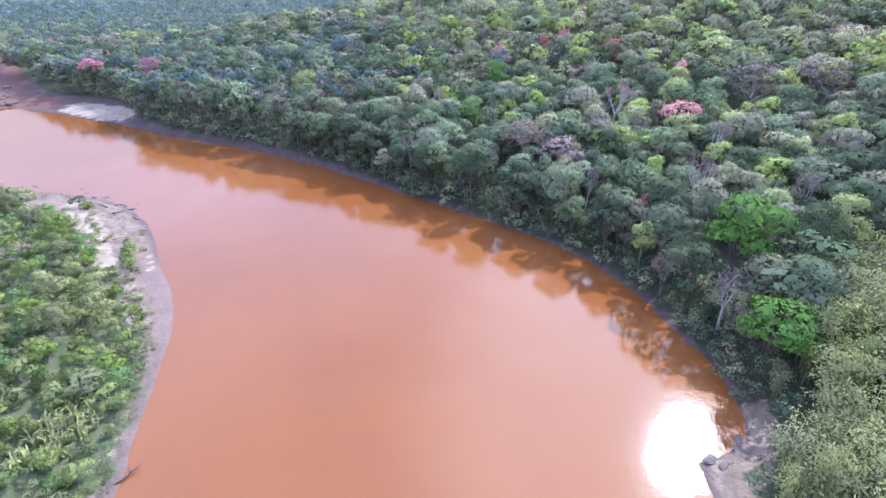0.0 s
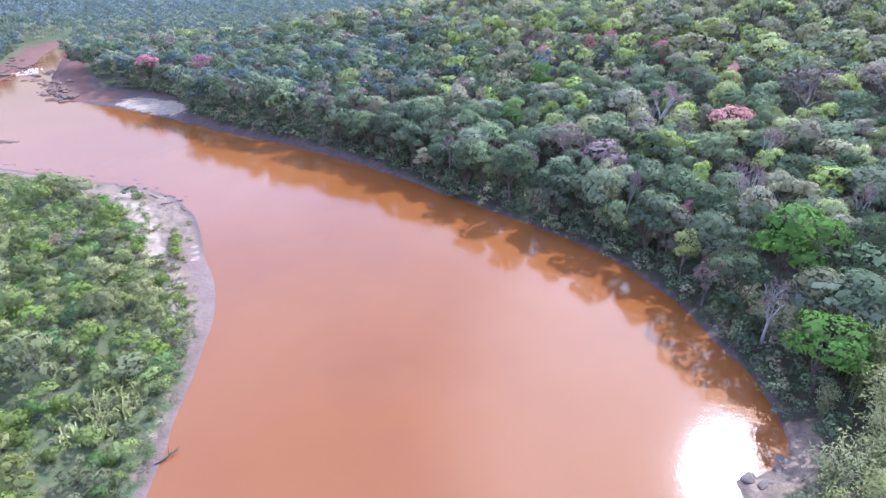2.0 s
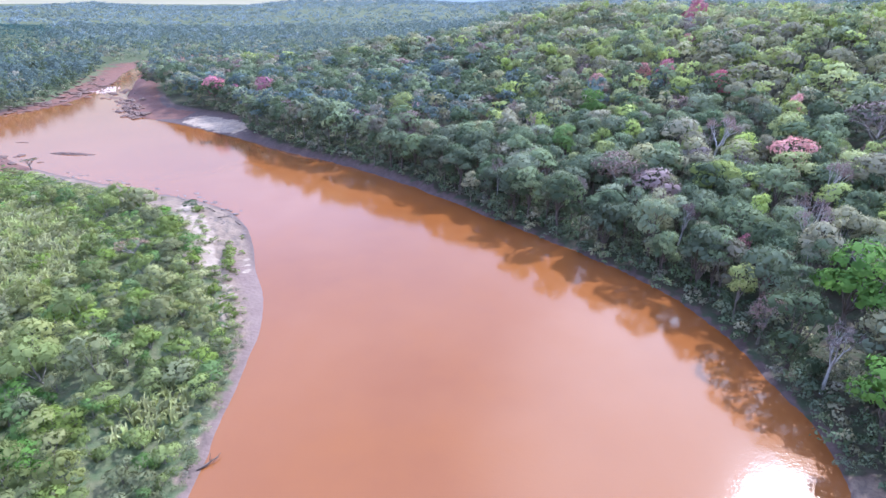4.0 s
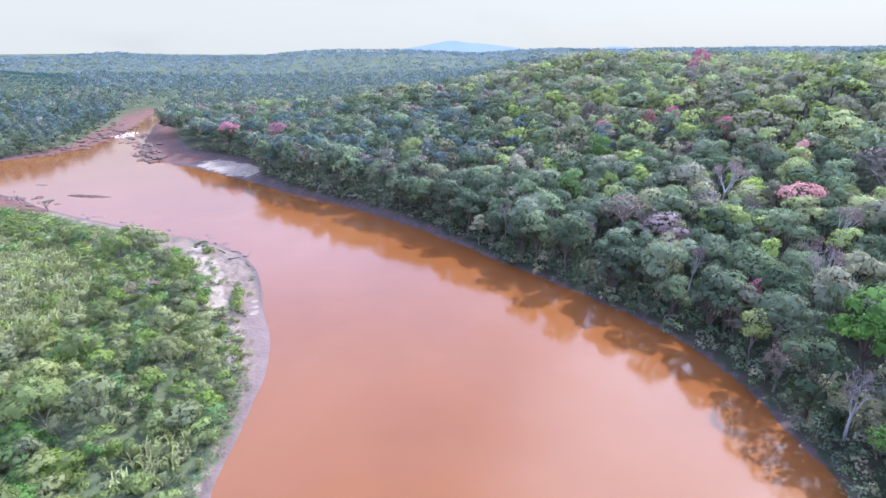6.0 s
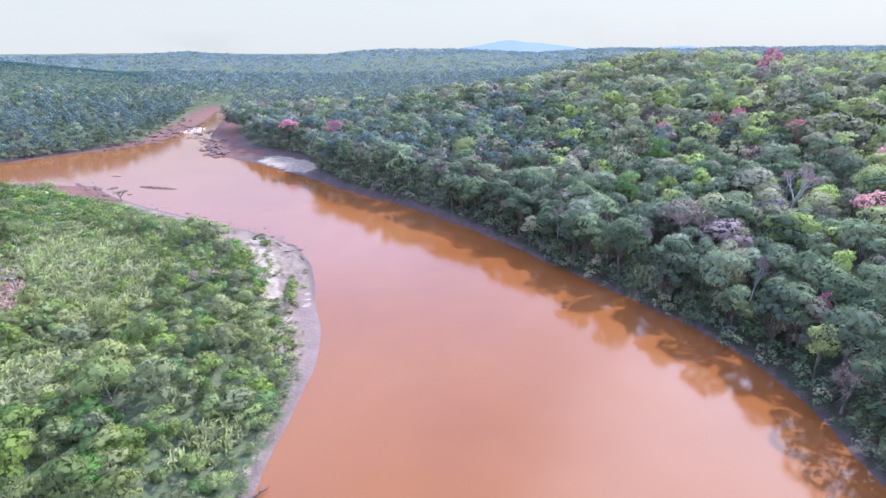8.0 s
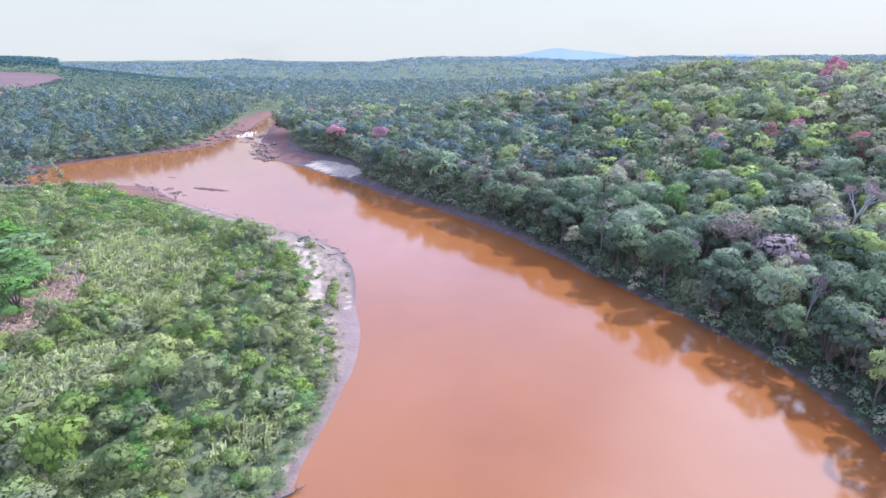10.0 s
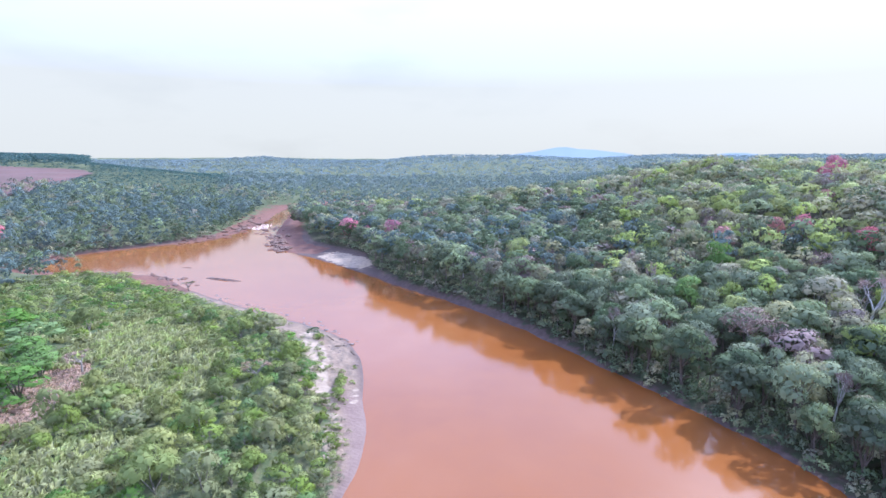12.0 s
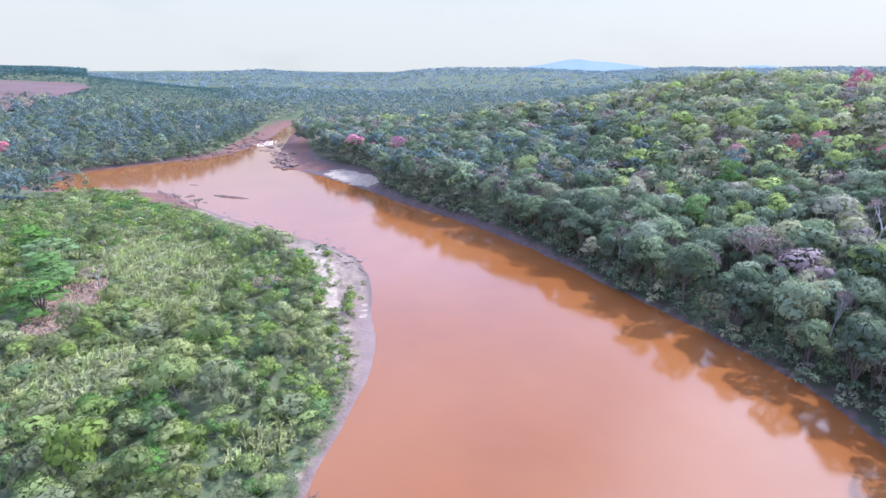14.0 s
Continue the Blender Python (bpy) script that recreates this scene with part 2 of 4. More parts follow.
def survey(p):
    """Ground height, signed distance to the water (land positive) and side (1 east, 0 west) for points."""
    x, y = p[:, 0], p[:, 1]
    de, dw = line_dist(p, E_LINE), line_dist(p, W_LINE)
    d = np.minimum(de, dw) * np.where(in_river(p), -1, 1)
    east = (de < dw).astype(float)
    soft = smooth(de - dw, 60, -60)  # blends the two sides where they meet far off
    ragged = d + (0.25 + 0.3 * east) * waves(x, y, 14, 3) + (0.03 + 0.12 * east) * waves(x, y, 7, 4)
    reach = np.hypot(x, y)
    up = np.maximum(ragged, 0)
    bank_e = (1.0 + 1.8 * smooth(-x, 5, 45)) * (1 - np.exp(-up / 2.2)) + 1.8 * smooth(up, 3, 14)
    bank_w = 0.7 * (1 - np.exp(-up / 4)) + 1.9 * smooth(up, 5, 20)
    shelf = smooth(-x, 105, 135) * smooth(-x, 300, 250)
    bank_e = bank_e * (1 - shelf) + shelf * (0.35 * (1 - np.exp(-up / 1.5)) + 0.09 * np.minimum(up, 22))
    near = smooth(x, -90, 30)
    rise = near * (34 * smooth(d, 4, 200) + 9 * smooth(d, 220, 650)) + (1 - near) * (24 * smooth(d, 6, 330) + 15 * smooth(d, 250, 640))
    rise *= 1 - 0.55 * smooth(y, 300, 420) * smooth(x, -110, -220)
    rise += 36 * bump_hill(x, y, -342, 940, 300, 130, 20) * smooth(d, 0, 40)
    rise += 3.0 * waves(x, y, 130, 5) * smooth(d, 40, 150)
    west = 0.8 * waves(x, y, 60, 6) * smooth(d, 15, 60)
    west = west + 46 * bump_hill(x, y, -909, 484, 290, 185, -28) * smooth(d, 0, 40) + 2 * smooth(d, 30, 200)
    skyline = np.interp(np.degrees(np.arctan2(-x, y)), [-40, -16, -8, -1, 2, 7, 13, 19, 22.5, 26, 28, 35.6, 38.5, 40.6, 42.5, 45, 53, 60],
                        [16, 14, 9, 11, 6, -5, 3, 5, 4, -7, -16, -18, -12, -4, -11, -17, -20, -17])
    plain = (44 + skyline + 4 * waves(x, y, 420, 8)) * (0.5 + 0.5 * smooth(reach, 800, 2200))
    far = smooth(reach, 750, 1500)
    z = np.where(east > 0.5, bank_e, bank_w) + soft * rise + (1 - soft) * west
    z = z * (1 - far) + np.maximum(z, plain) * far
    return np.where(ragged > 0, z, np.maximum(-3.0, np.where(east > 0.5, 0.7, 0.175) * ragged)), d, east


# ---------------------------------------------------------------- end of terrain


def hidden(p, top):
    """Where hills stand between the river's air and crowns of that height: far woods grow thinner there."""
    def lie(q):
        i = np.clip(np.searchsorted(gy, q[:, 1]), 0, ny - 1)
        j = np.clip(np.searchsorted(gx, q[:, 0]), 0, nx - 1)
        return gz.reshape(ny, nx)[i, j]
    r = np.hypot(p[:, 0], p[:, 1])
    slope = (lie(p) + top - EYE) / r
    worst = np.full(len(p), -9.0)
    for f in np.linspace(0.25, 0.96, 28):
        worst = np.maximum(worst, (lie(p * f) + 8.0 - EYE) / (r * f))
    return slope < worst


def graded(lo, hi, step, far, growth=1.13):
    """Coordinates, even between lo and hi and ever wider beyond."""
    mid = list(np.arange(lo, hi + step, step))
    for sign, out in ((1, mid), (-1, mid)):
        s, v = step, (mid[-1] if sign > 0 else mid[0])
        while abs(v) < far:
            s = min(s * growth, 90)
            v += sign * s
            mid = mid + [v] if sign > 0 else [v] + mid
    return np.array(mid)


def quad_mesh(name, verts, quads, mats, index=None, flat=True, normals=None, tones=None):
    me = bpy.data.meshes.new(name)
    me.vertices.add(len(verts)); me.vertices.foreach_set("co", np.ascontiguousarray(verts, np.float32).ravel())
    me.loops.add(quads.size); me.loops.foreach_set("vertex_index", np.ascontiguousarray(quads, np.int32).ravel())
    me.polygons.add(len(quads)); me.polygons.foreach_set("loop_start", np.arange(len(quads), dtype=np.int32) * quads.shape[1])
    for m in mats:
        me.materials.append(m)
    if index is not None:
        me.polygons.foreach_set("material_index", np.ascontiguousarray(index, np.int32))
    me.update(calc_edges=True)
    if not flat or normals is not None:
        me.shade_smooth()
    if normals is not None:  # rounded shading over the whole crown
        me.attributes.new("custom_normal", "FLOAT_VECTOR", "POINT").data.foreach_set("vector", np.ascontiguousarray(normals, np.float32).ravel())
    if tones is not None:
        me.attributes.new("tone", "FLOAT", "POINT").data.foreach_set("value", np.ascontiguousarray(tones, np.float32))
    return me


gx, gy = graded(-310, 60, 1.5, 4300, 1.17), graded(34, 290, 1.5, 4300, 1.17)
GX, GY = np.meshgrid(gx, gy)
flatp = np.stack([GX.ravel(), GY.ravel()], 1)
gz, gd, ge = survey(flatp)
nx, ny = len(gx), len(gy)
ids = np.arange(nx * ny).reshape(ny, nx)
quads = np.stack([ids[:-1, :-1], ids[:-1, 1:], ids[1:, 1:], ids[1:, :-1]], -1).reshape(-1, 4)


def ground_material():
    m, n, l = nodes_of("river_earth")

    def attr(name):
        a = n.new("ShaderNodeAttribute"); a.attribute_name = name
        return a.outputs["Fac"]
    litter = mixed(n, l, noise_fac(n, l, 0.4), (0.07, 0.055, 0.038), (0.05, 0.062, 0.03))
    grass = mixed(n, l, noise_fac(n, l, 0.5), (0.07, 0.095, 0.04), (0.12, 0.115, 0.06))
    mud = mixed(n, l, noise_fac(n, l, 0.35, 6.0), (0.205, 0.140, 0.096), (0.262, 0.188, 0.132))
    mud = mixed(n, l, noise_fac(n, l, 3.0, 6.0, 0.45, 0.75), mud, (0.14, 0.092, 0.075))
    sand = mixed(n, l, noise_fac(n, l, 0.5, 6.0), (0.35, 0.268, 0.20), (0.24, 0.178, 0.132))
    red = mixed(n, l, noise_fac(n, l, 0.3, 6.0), (0.17, 0.078, 0.055), (0.115, 0.056, 0.042))

    def edge(name, lo, hi, scale):
        a, nz = attr(name), noise_fac(n, l, scale, 5.0, 0.2, 0.8)
        s = n.new("ShaderNodeMath"); s.operation = "ADD"; l.new(a, s.inputs[0]); l.new(nz, s.inputs[1])
        r = n.new("ShaderNodeMapRange"); r.inputs["From Min"].default_value, r.inputs["From Max"].default_value = lo, hi
        l.new(s.outputs[0], r.inputs["Value"])
        return r.outputs[0]
    col = mixed(n, l, edge("grassy", 0.8, 1.2, 0.35), litter, grass)
    # strand lines left by the falling river
    g, off, where, strand = n.new("ShaderNodeNewGeometry"), n.new("ShaderNodeCombineXYZ"), n.new("ShaderNodeVectorMath"), n.new("ShaderNodeTexNoise")
    l.new(attr("shore"), off.inputs["Z"])
    where.operation = "MULTIPLY_ADD"; where.inputs[1].default_value = (0.4, 0.4, 0.0)
    l.new(g.outputs["Position"], where.inputs[0]); l.new(off.outputs[0], where.inputs[2])
    strand.inputs["Scale"].default_value = 0.7; strand.inputs["Detail"].default_value = 4
    l.new(where.outputs[0], strand.inputs["Vector"])
    lines = n.new("ShaderNodeMapRange"); lines.inputs["From Min"].default_value, lines.inputs["From Max"].default_value = 0.46, 0.66
    lines.inputs["To Max"].default_value = 0.8
    l.new(strand.outputs["Fac"], lines.inputs["Value"])
    mud = mixed(n, l, lines.outputs[0], mud, (0.115, 0.085, 0.066))
    # dark clay: wet rim, and shade painted into the forest-side mud
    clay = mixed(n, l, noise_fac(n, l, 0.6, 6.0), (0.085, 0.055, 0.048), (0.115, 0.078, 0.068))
    mud = mixed(n, l, attr("bank_shade"), mud, clay)
    here = n.new("ShaderNodeNewGeometry"); rise = n.new("ShaderNodeSeparateXYZ"); l.new(here.outputs["Position"], rise.inputs[0])
    soaked = n.new("ShaderNodeMapRange")
    soaked.inputs["From Min"].default_value, soaked.inputs["From Max"].default_value = 0.10, 0.30
    soaked.inputs["To Min"].default_value, soaked.inputs["To Max"].default_value = 0.8, 0.0
    l.new(rise.outputs["Z"], soaked.inputs["Value"])
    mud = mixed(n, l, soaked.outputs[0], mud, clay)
    slick = mixed(n, l, noise_fac(n, l, 0.25, 3.0), (0.165, 0.108, 0.090), (0.192, 0.130, 0.108))
    mud = mixed(n, l, attr("soft"), mud, slick)
    col = mixed(n, l, edge("muddy", 0.85, 1.1, 0.35), col, mud)
    col = mixed(n, l, edge("sandy", 0.9, 1.1, 0.30), col, sand)
    col = mixed(n, l, edge("reddish", 0.85, 1.15, 0.2), col, red)
    s = n.new("ShaderNodeBsdfPrincipled"); s.inputs["Specular IOR Level"].default_value = 0.25
    l.new(col, s.inputs["Base Color"])
    wet = n.new("ShaderNodeMapRange"); wet.inputs["To Min"].default_value, wet.inputs["To Max"].default_value = 0.95, 0.8
    l.new(attr("muddy"), wet.inputs["Value"]); l.new(wet.outputs[0], s.inputs["Roughness"])
    bp = n.new("ShaderNodeBump"); bp.inputs["Strength"].default_value = 0.5; bp.inputs["Distance"].default_value = 0.3
    l.new(noise_fac(n, l, 1.2, 8.0, 0.2, 0.8), bp.inputs["Height"]); l.new(bp.outputs[0], s.inputs["Normal"])
    o = n.new("ShaderNodeOutputMaterial"); l.new(s.outputs[0], o.inputs[0])
    return m


ground_me = quad_mesh("ground", np.column_stack([flatp, gz]), quads, [ground_material()], flat=False)
fx, fy = flatp[:, 0], flatp[:, 1]
west_near = (ge < 0.5) & (fx > -270) & (fy < 260)
sandbar = 0
for run, width in (([(-98, 132), (-90, 122), (-82, 113), (-74, 101), (-67.5, 94)], 3.2), ([(-62, 90), (-57, 82), (-53, 76)], 0.9), ([(-59, 88), (-55, 82)], 0.5), ([(-64.5, 103.5), (-60.5, 97)], 0.6)):
    sandbar = np.maximum(sandbar, np.exp(-(line_dist(flatp, np.array(run, float)) / width) ** 2))
beach = np.exp(-(((fx + 150) * 0.89 - (fy - 237) * 0.46) / 24) ** 4 - (((fx + 150) * 0.46 + (fy - 237) * 0.89) / 8) ** 4)


def tree_line(x):
    """How far from the water the wood begins on the forest side."""
    return np.interp(-x, [100, 122, 138, 150, 188, 215, 238, 262, 285], [3.0, 5.0, 17, 23, 23, 22, 17, 9, 6])


def mud_strip(x, y, west):
    """Width of the bare strip beside the water."""
    w = np.where(x > -120, np.interp(y, [44, 60, 71, 80, 88, 100, 115, 130, 142], [1.0, 1.3, 2.5, 4.2, 6.5, 10.5, 13, 12, 6]), 4.0)
    return np.where(west, w + 0.6 * waves(x, y, 22, 9), np.where(x < -15, np.interp(-x, [15, 105, 122, 150, 190, 230, 285], [1.6, 2.2, 6.0, 23, 23, 21, 8]), np.where(y < 58, 3.5, 0.6)))


mud_width = mud_strip(fx, fy, west_near)
def far_strip(y):
    """Width of the red rock shelf on the far side."""
    return np.interp(y, [160, 175, 190, 235, 275, 320], [17, 17, 4, 4, 11, 17])


zones = {
    "shore": gd,
    "muddy": np.where(gd < mud_width, 1.0, 0.35 * smooth(mud_width + 6 - gd, 0, 6)),
    # forest-side mud darkened by colour to stand in for tree shade
    "bank_shade": np.where(west_near, 0.0, np.where((fy < 58) & (fx > 20), 0.0, 1.0)),
    "soft": np.where(west_near, smooth(mud_width * 0.62 + 0.5 - gd, 0, 1.2) * smooth(fy, 106, 96), 0.0),
    "sandy": np.clip(1.05 * np.maximum(sandbar, beach), 0, 1),
    "grassy": np.where(west_near | (np.hypot(fx, fy) > 380), 1.0, 0.1),
    "reddish": np.where((fx < -175) & ((ge < 0.5) | (fy > 246)), smooth(far_strip(fy) * (ge < 0.5) + 20 * (ge > 0.5) - gd, 0, 5), 0.0),
}
for key, val in zones.items():
    ground_me.attributes.new(key, "FLOAT", "POINT").data.foreach_set("value", np.ascontiguousarray(val, np.float32))
FIELD = np.array([(-760, 385), (-734, 438), (-692, 473), (-657, 460), (-639, 436), (-599, 390), (-566, 348), (-515, 296), (-500, 262), (-520, 235), (-760, 330)], float)


def cleared(x, y):
    inside = np.zeros(np.shape(x), bool)
    for (ax, ay), (bx, by) in zip(FIELD, np.roll(FIELD, -1, 0)):
        inside ^= ((ay > y) != (by > y)) & (x < (bx - ax) * (y - ay) / (by - ay + 1e-9) + ax)
    return inside


px, py = np.meshgrid(np.arange(-770, -490, 5.0), np.arange(225, 485, 5.0))
pid = np.arange(px.size).reshape(px.shape)
pq = np.stack([pid[:-1, :-1], pid[:-1, 1:], pid[1:, 1:], pid[1:, :-1]], -1).reshape(-1, 4)
pv = np.stack([px.ravel(), py.ravel()], 1)
pq = pq[cleared(*(pv[pq[:, 0]] + 2.5).T)]
keep, pq = np.unique(pq, return_inverse=True)
pv = pv[keep]
field_me = quad_mesh("field", np.column_stack([pv, survey(pv)[0] + 1.4]), pq.reshape(-1, 4), [plain_material("cleared_earth", (0.15, 0.074, 0.062), (0.105, 0.066, 0.050), 0.03, 0.95, 0.2, 0.25)], flat=False)
tagged(new("field", field_me), "cleared reddish earth field on the far hill", "field", kind="structure")
ground = tagged(new("ground", ground_me), "earth banks, mud and forest floor along the river", "ground", kind="structure")


def water_material():
    m, n, l = nodes_of("silty_water")
    col = mixed(n, l, noise_fac(n, l, 0.016, 4.0, 0.38, 0.62), (0.192, 0.065, 0.0175), (0.232, 0.087, 0.027))
    col = mixed(n, l, noise_fac(n, l, 0.07, 5.0, 0.45, 0.75), col, (0.218, 0.076, 0.0185))
    s = n.new("ShaderNodeBsdfPrincipled")
    s.inputs["IOR"].default_value, s.inputs["Roughness"].default_value = 1.45, 0.068
    l.new(col, s.inputs["Base Color"])
    g = n.new("ShaderNodeNewGeometry")
    heights = None
    for scale, weight in ((0.9, 1.0), (3.4, 0.7)):
        t = n.new("ShaderNodeTexNoise"); t.inputs["Scale"].default_value = scale; t.inputs["Detail"].default_value = 3
        l.new(g.outputs["Position"], t.inputs["Vector"])
        w = n.new("ShaderNodeMath"); w.operation = "MULTIPLY_ADD"; w.inputs[1].default_value = weight
        l.new(t.outputs["Fac"], w.inputs[0])
        if heights is None:
            w.inputs[2].default_value = 0.0
        else:
            l.new(heights, w.inputs[2])
        heights = w.outputs[0]
    bp = n.new("ShaderNodeBump"); bp.inputs["Strength"].default_value = 1.0; bp.inputs["Distance"].default_value = 0.0095
    l.new(heights, bp.inputs["Height"]); l.new(bp.outputs[0], s.inputs["Normal"])
    o = n.new("ShaderNodeOutputMaterial"); l.new(s.outputs[0], o.inputs[0])
    return m


wx, wy = np.meshgrid(np.linspace(-420, 120, 28), np.linspace(-300, 760, 54))
wid = np.arange(wx.size).reshape(wx.shape)
water_me = quad_mesh("water", np.stack([wx.ravel(), wy.ravel(), 0 * wx.ravel()], 1),
                     np.stack([wid[:-1, :-1], wid[:-1, 1:], wid[1:, 1:], wid[1:, :-1]], -1).reshape(-1, 4), [water_material()])
tagged(new("water", water_me), "opaque orange-brown silty river water", "river", kind="structure")

# ---------------------------------------------------------------- plant parts


def tube(points, radii, sides=6):
    """A tapered limb along points: vertices and quads."""
    p = np.array(points, float)
    t = np.gradient(p, axis=0)
    t /= np.linalg.norm(t, axis=1)[:, None] + 1e-9
    up = np.where(np.abs(t[:, 2:3]) > 0.9, [[1.0, 0, 0]], [[0, 0, 1.0]])
    u = np.cross(t, up); u /= np.linalg.norm(u, axis=1)[:, None] + 1e-9
    v = np.cross(t, u)
    a = np.linspace(0, 2 * math.pi, sides, endpoint=False)
    ring = np.cos(a)[None, :, None] * u[:, None] + np.sin(a)[None, :, None] * v[:, None]
    verts = (p[:, None] + ring * np.array(radii)[:, None, None]).reshape(-1, 3)
    i = np.arange(len(p) - 1)[:, None] * sides
    j = np.arange(sides)[None]
    k = (j + 1) % sides
    return verts, np.stack([i + j, i + k, i + sides + k, i + sides + j], -1).reshape(-1, 4)


def joined(pieces):
    vs, qs, at = [], [], 0
    for v, q in pieces:
        vs.append(v); qs.append(q + at); at += len(v)
    return np.vstack(vs), np.vstack(qs)


def leaves(rng, centres, normals, size, aspect=0.62, droop=0.0, round_to=None, loose=0.35):
    """Leaf clumps: one bent, four-cornered blade for each centre."""
    n = len(centres)
    nn = normals / (np.linalg.norm(normals, axis=1)[:, None] + 1e-9)
    r = rng.normal(size=(n, 3))
    u = np.cross(nn, r); u /= np.linalg.norm(u, axis=1)[:, None] + 1e-9
    if droop:
        u = u + nn * 0.3 - np.array([0, 0, droop]); u /= np.linalg.norm(u, axis=1)[:, None]
    w = np.cross(nn, u); w /= np.linalg.norm(w, axis=1)[:, None] + 1e-9
    s = size * rng.uniform(0.6, 1.35, (n, 1))
    a = s * aspect * rng.uniform(0.7, 1.3, (n, 1))
    bend = nn * s * rng.uniform(-0.25, 0.1, (n, 1))
    v = np.stack([centres - u * s * 0.5 + bend, centres - w * a * 0.5, centres + u * s * 0.5 + bend * 1.2, centres + w * a * 0.5], 1)
    if round_to is None:
        return v.reshape(-1, 3), np.arange(4 * n).reshape(n, 4)
    rn = round_to + nn * loose
    rn /= np.linalg.norm(rn, axis=1)[:, None] + 1e-9
    return v.reshape(-1, 3), np.arange(4 * n).reshape(n, 4), np.repeat(rn, 4, 0)


def outside(c, lc, lr, flat, own):
    """Indices of the points that lie in no lobe but their own."""
    ok = np.ones(len(c), bool)
    for k in range(len(lc)):
        ok &= (np.linalg.norm((c - lc[k]) / [1, 1, flat], axis=1) > 0.86 * lr[k]) | (own == k)
    return np.where(ok)[0]


def crown_points(rng, wide, top, base, count, lobes, flat=0.75, under=-0.35):
    """Centres and normals of leaf clumps on a crown of several rounded lobes."""
    ang = rng.uniform(0, 6.28) + np.arange(lobes) * 2.4
    rad = wide * 0.64 * np.sqrt((np.arange(lobes) + 0.3) / lobes)
    lr = wide * rng.uniform(0.34, 0.52, lobes)
    drop = (rad / wide) ** 2 * rng.uniform(0.4, 1.35, lobes) + (np.arange(lobes) % 3 == 2) * rng.uniform(0.1, 0.55, lobes)
    lz = top - lr * flat - drop * (top - base)
    lc = np.stack([rad * np.cos(ang), rad * np.sin(ang), lz], 1)
    many = count * 4
    pick = rng.choice(lobes, many, p=lr ** 2 / (lr ** 2).sum())
    z = rng.uniform(under, 1, many); a = rng.uniform(0, 6.28, many)
    r = np.sqrt(1 - z * z)
    dirs = np.stack([r * np.cos(a), r * np.sin(a), z], 1)
    c = lc[pick] + dirs * lr[pick][:, None] * rng.uniform(0.72, 1.12, (many, 1)) * [1, 1, flat]
    free = outside(c, lc, lr, flat, pick)[:count]  # only where no other lobe covers them
    c, dirs = c[free], dirs[free]
    count = len(c)
    whole = c - [0, 0, base * 0.6 + top * 0.4]
    whole /= np.linalg.norm(whole, axis=1)[:, None] + 1e-9
    return c, dirs + rng.normal(size=(count, 3)) * 0.3, lc, dirs * 0.65 + whole * 0.6, lr


def tree_shape(seed, wide, tall, size, count, lobes=9, low=0.42, limbs=True, flat=0.75, aspect=0.62, droop=0.0, under=-0.35, loose=0.16, heart=0):
    """Woody part and leaves of one tree: ((verts, quads), (verts, quads))."""
    rng = np.random.RandomState(seed)
    c, nrm, lc, rnd, lobe_r = crown_points(rng, wide, tall, tall * low, count, lobes, flat, under)
    leaf = leaves(rng, c, nrm, size, aspect * 0.75, droop, rnd, loose)
    if heart:  # broad sprays just under the outer leaves close each lobe of the crown
        k = np.repeat(np.arange(len(lc)), heart)
        z = rng.uniform(-0.35, 1, len(k)); a = rng.uniform(0, 6.28, len(k)); r = np.sqrt(1 - z * z)
        d = np.stack([r * np.cos(a), r * np.sin(a), z], 1)
        lr = lobe_r[k][:, None]
        hc = lc[k] + d * lr * rng.uniform(0.60, 0.88, (len(k), 1)) * [1, 1, flat]
        free = outside(hc, lc, lobe_r, flat, k)
        hc, d, lr = hc[free], d[free], lr[free]
        whole = hc - [0, 0, tall * (low * 0.6 + 0.4)]
        whole /= np.linalg.norm(whole, axis=1)[:, None] + 1e-9
        inner = leaves(rng, hc, d + rng.normal(size=d.shape) * 0.2, lr * (0.6 if heart > 15 else 0.72), 0.6, 0.0, d * 0.65 + whole * 0.6, 0.1)
        leaf = (np.vstack([leaf[0], inner[0]]), np.vstack([leaf[1], inner[1] + len(leaf[0])]), np.vstack([leaf[2], inner[2]]))
    lean = rng.normal(size=2) * 0.05 * tall
    fork = np.array([lean[0] * 0.5, lean[1] * 0.5, tall * low * 0.9])
    r0 = 0.016 * tall + 0.05
    if not limbs:
        return tube([(0, 0, -0.5), fork, (lean[0], lean[1], tall * 0.8)], [r0, r0 * 0.7, r0 * 0.2], 4), leaf
    wood = [tube([(0, 0, -0.6), fork * 0.5 + rng.normal(size=3) * 0.1, fork, fork + (0, 0, tall * 0.2)], [r0 * 1.25, r0, r0 * 0.8, r0 * 0.4], 6)]
    for k in lc[: min(lobes, 6)]:
        mid = fork * 0.45 + k * 0.55 + rng.normal(size=3) * 0.25
        wood.append(tube([fork * 0.96, mid, k], [r0 * 0.55, r0 * 0.33, r0 * 0.12], 4))
    return joined(wood), leaf


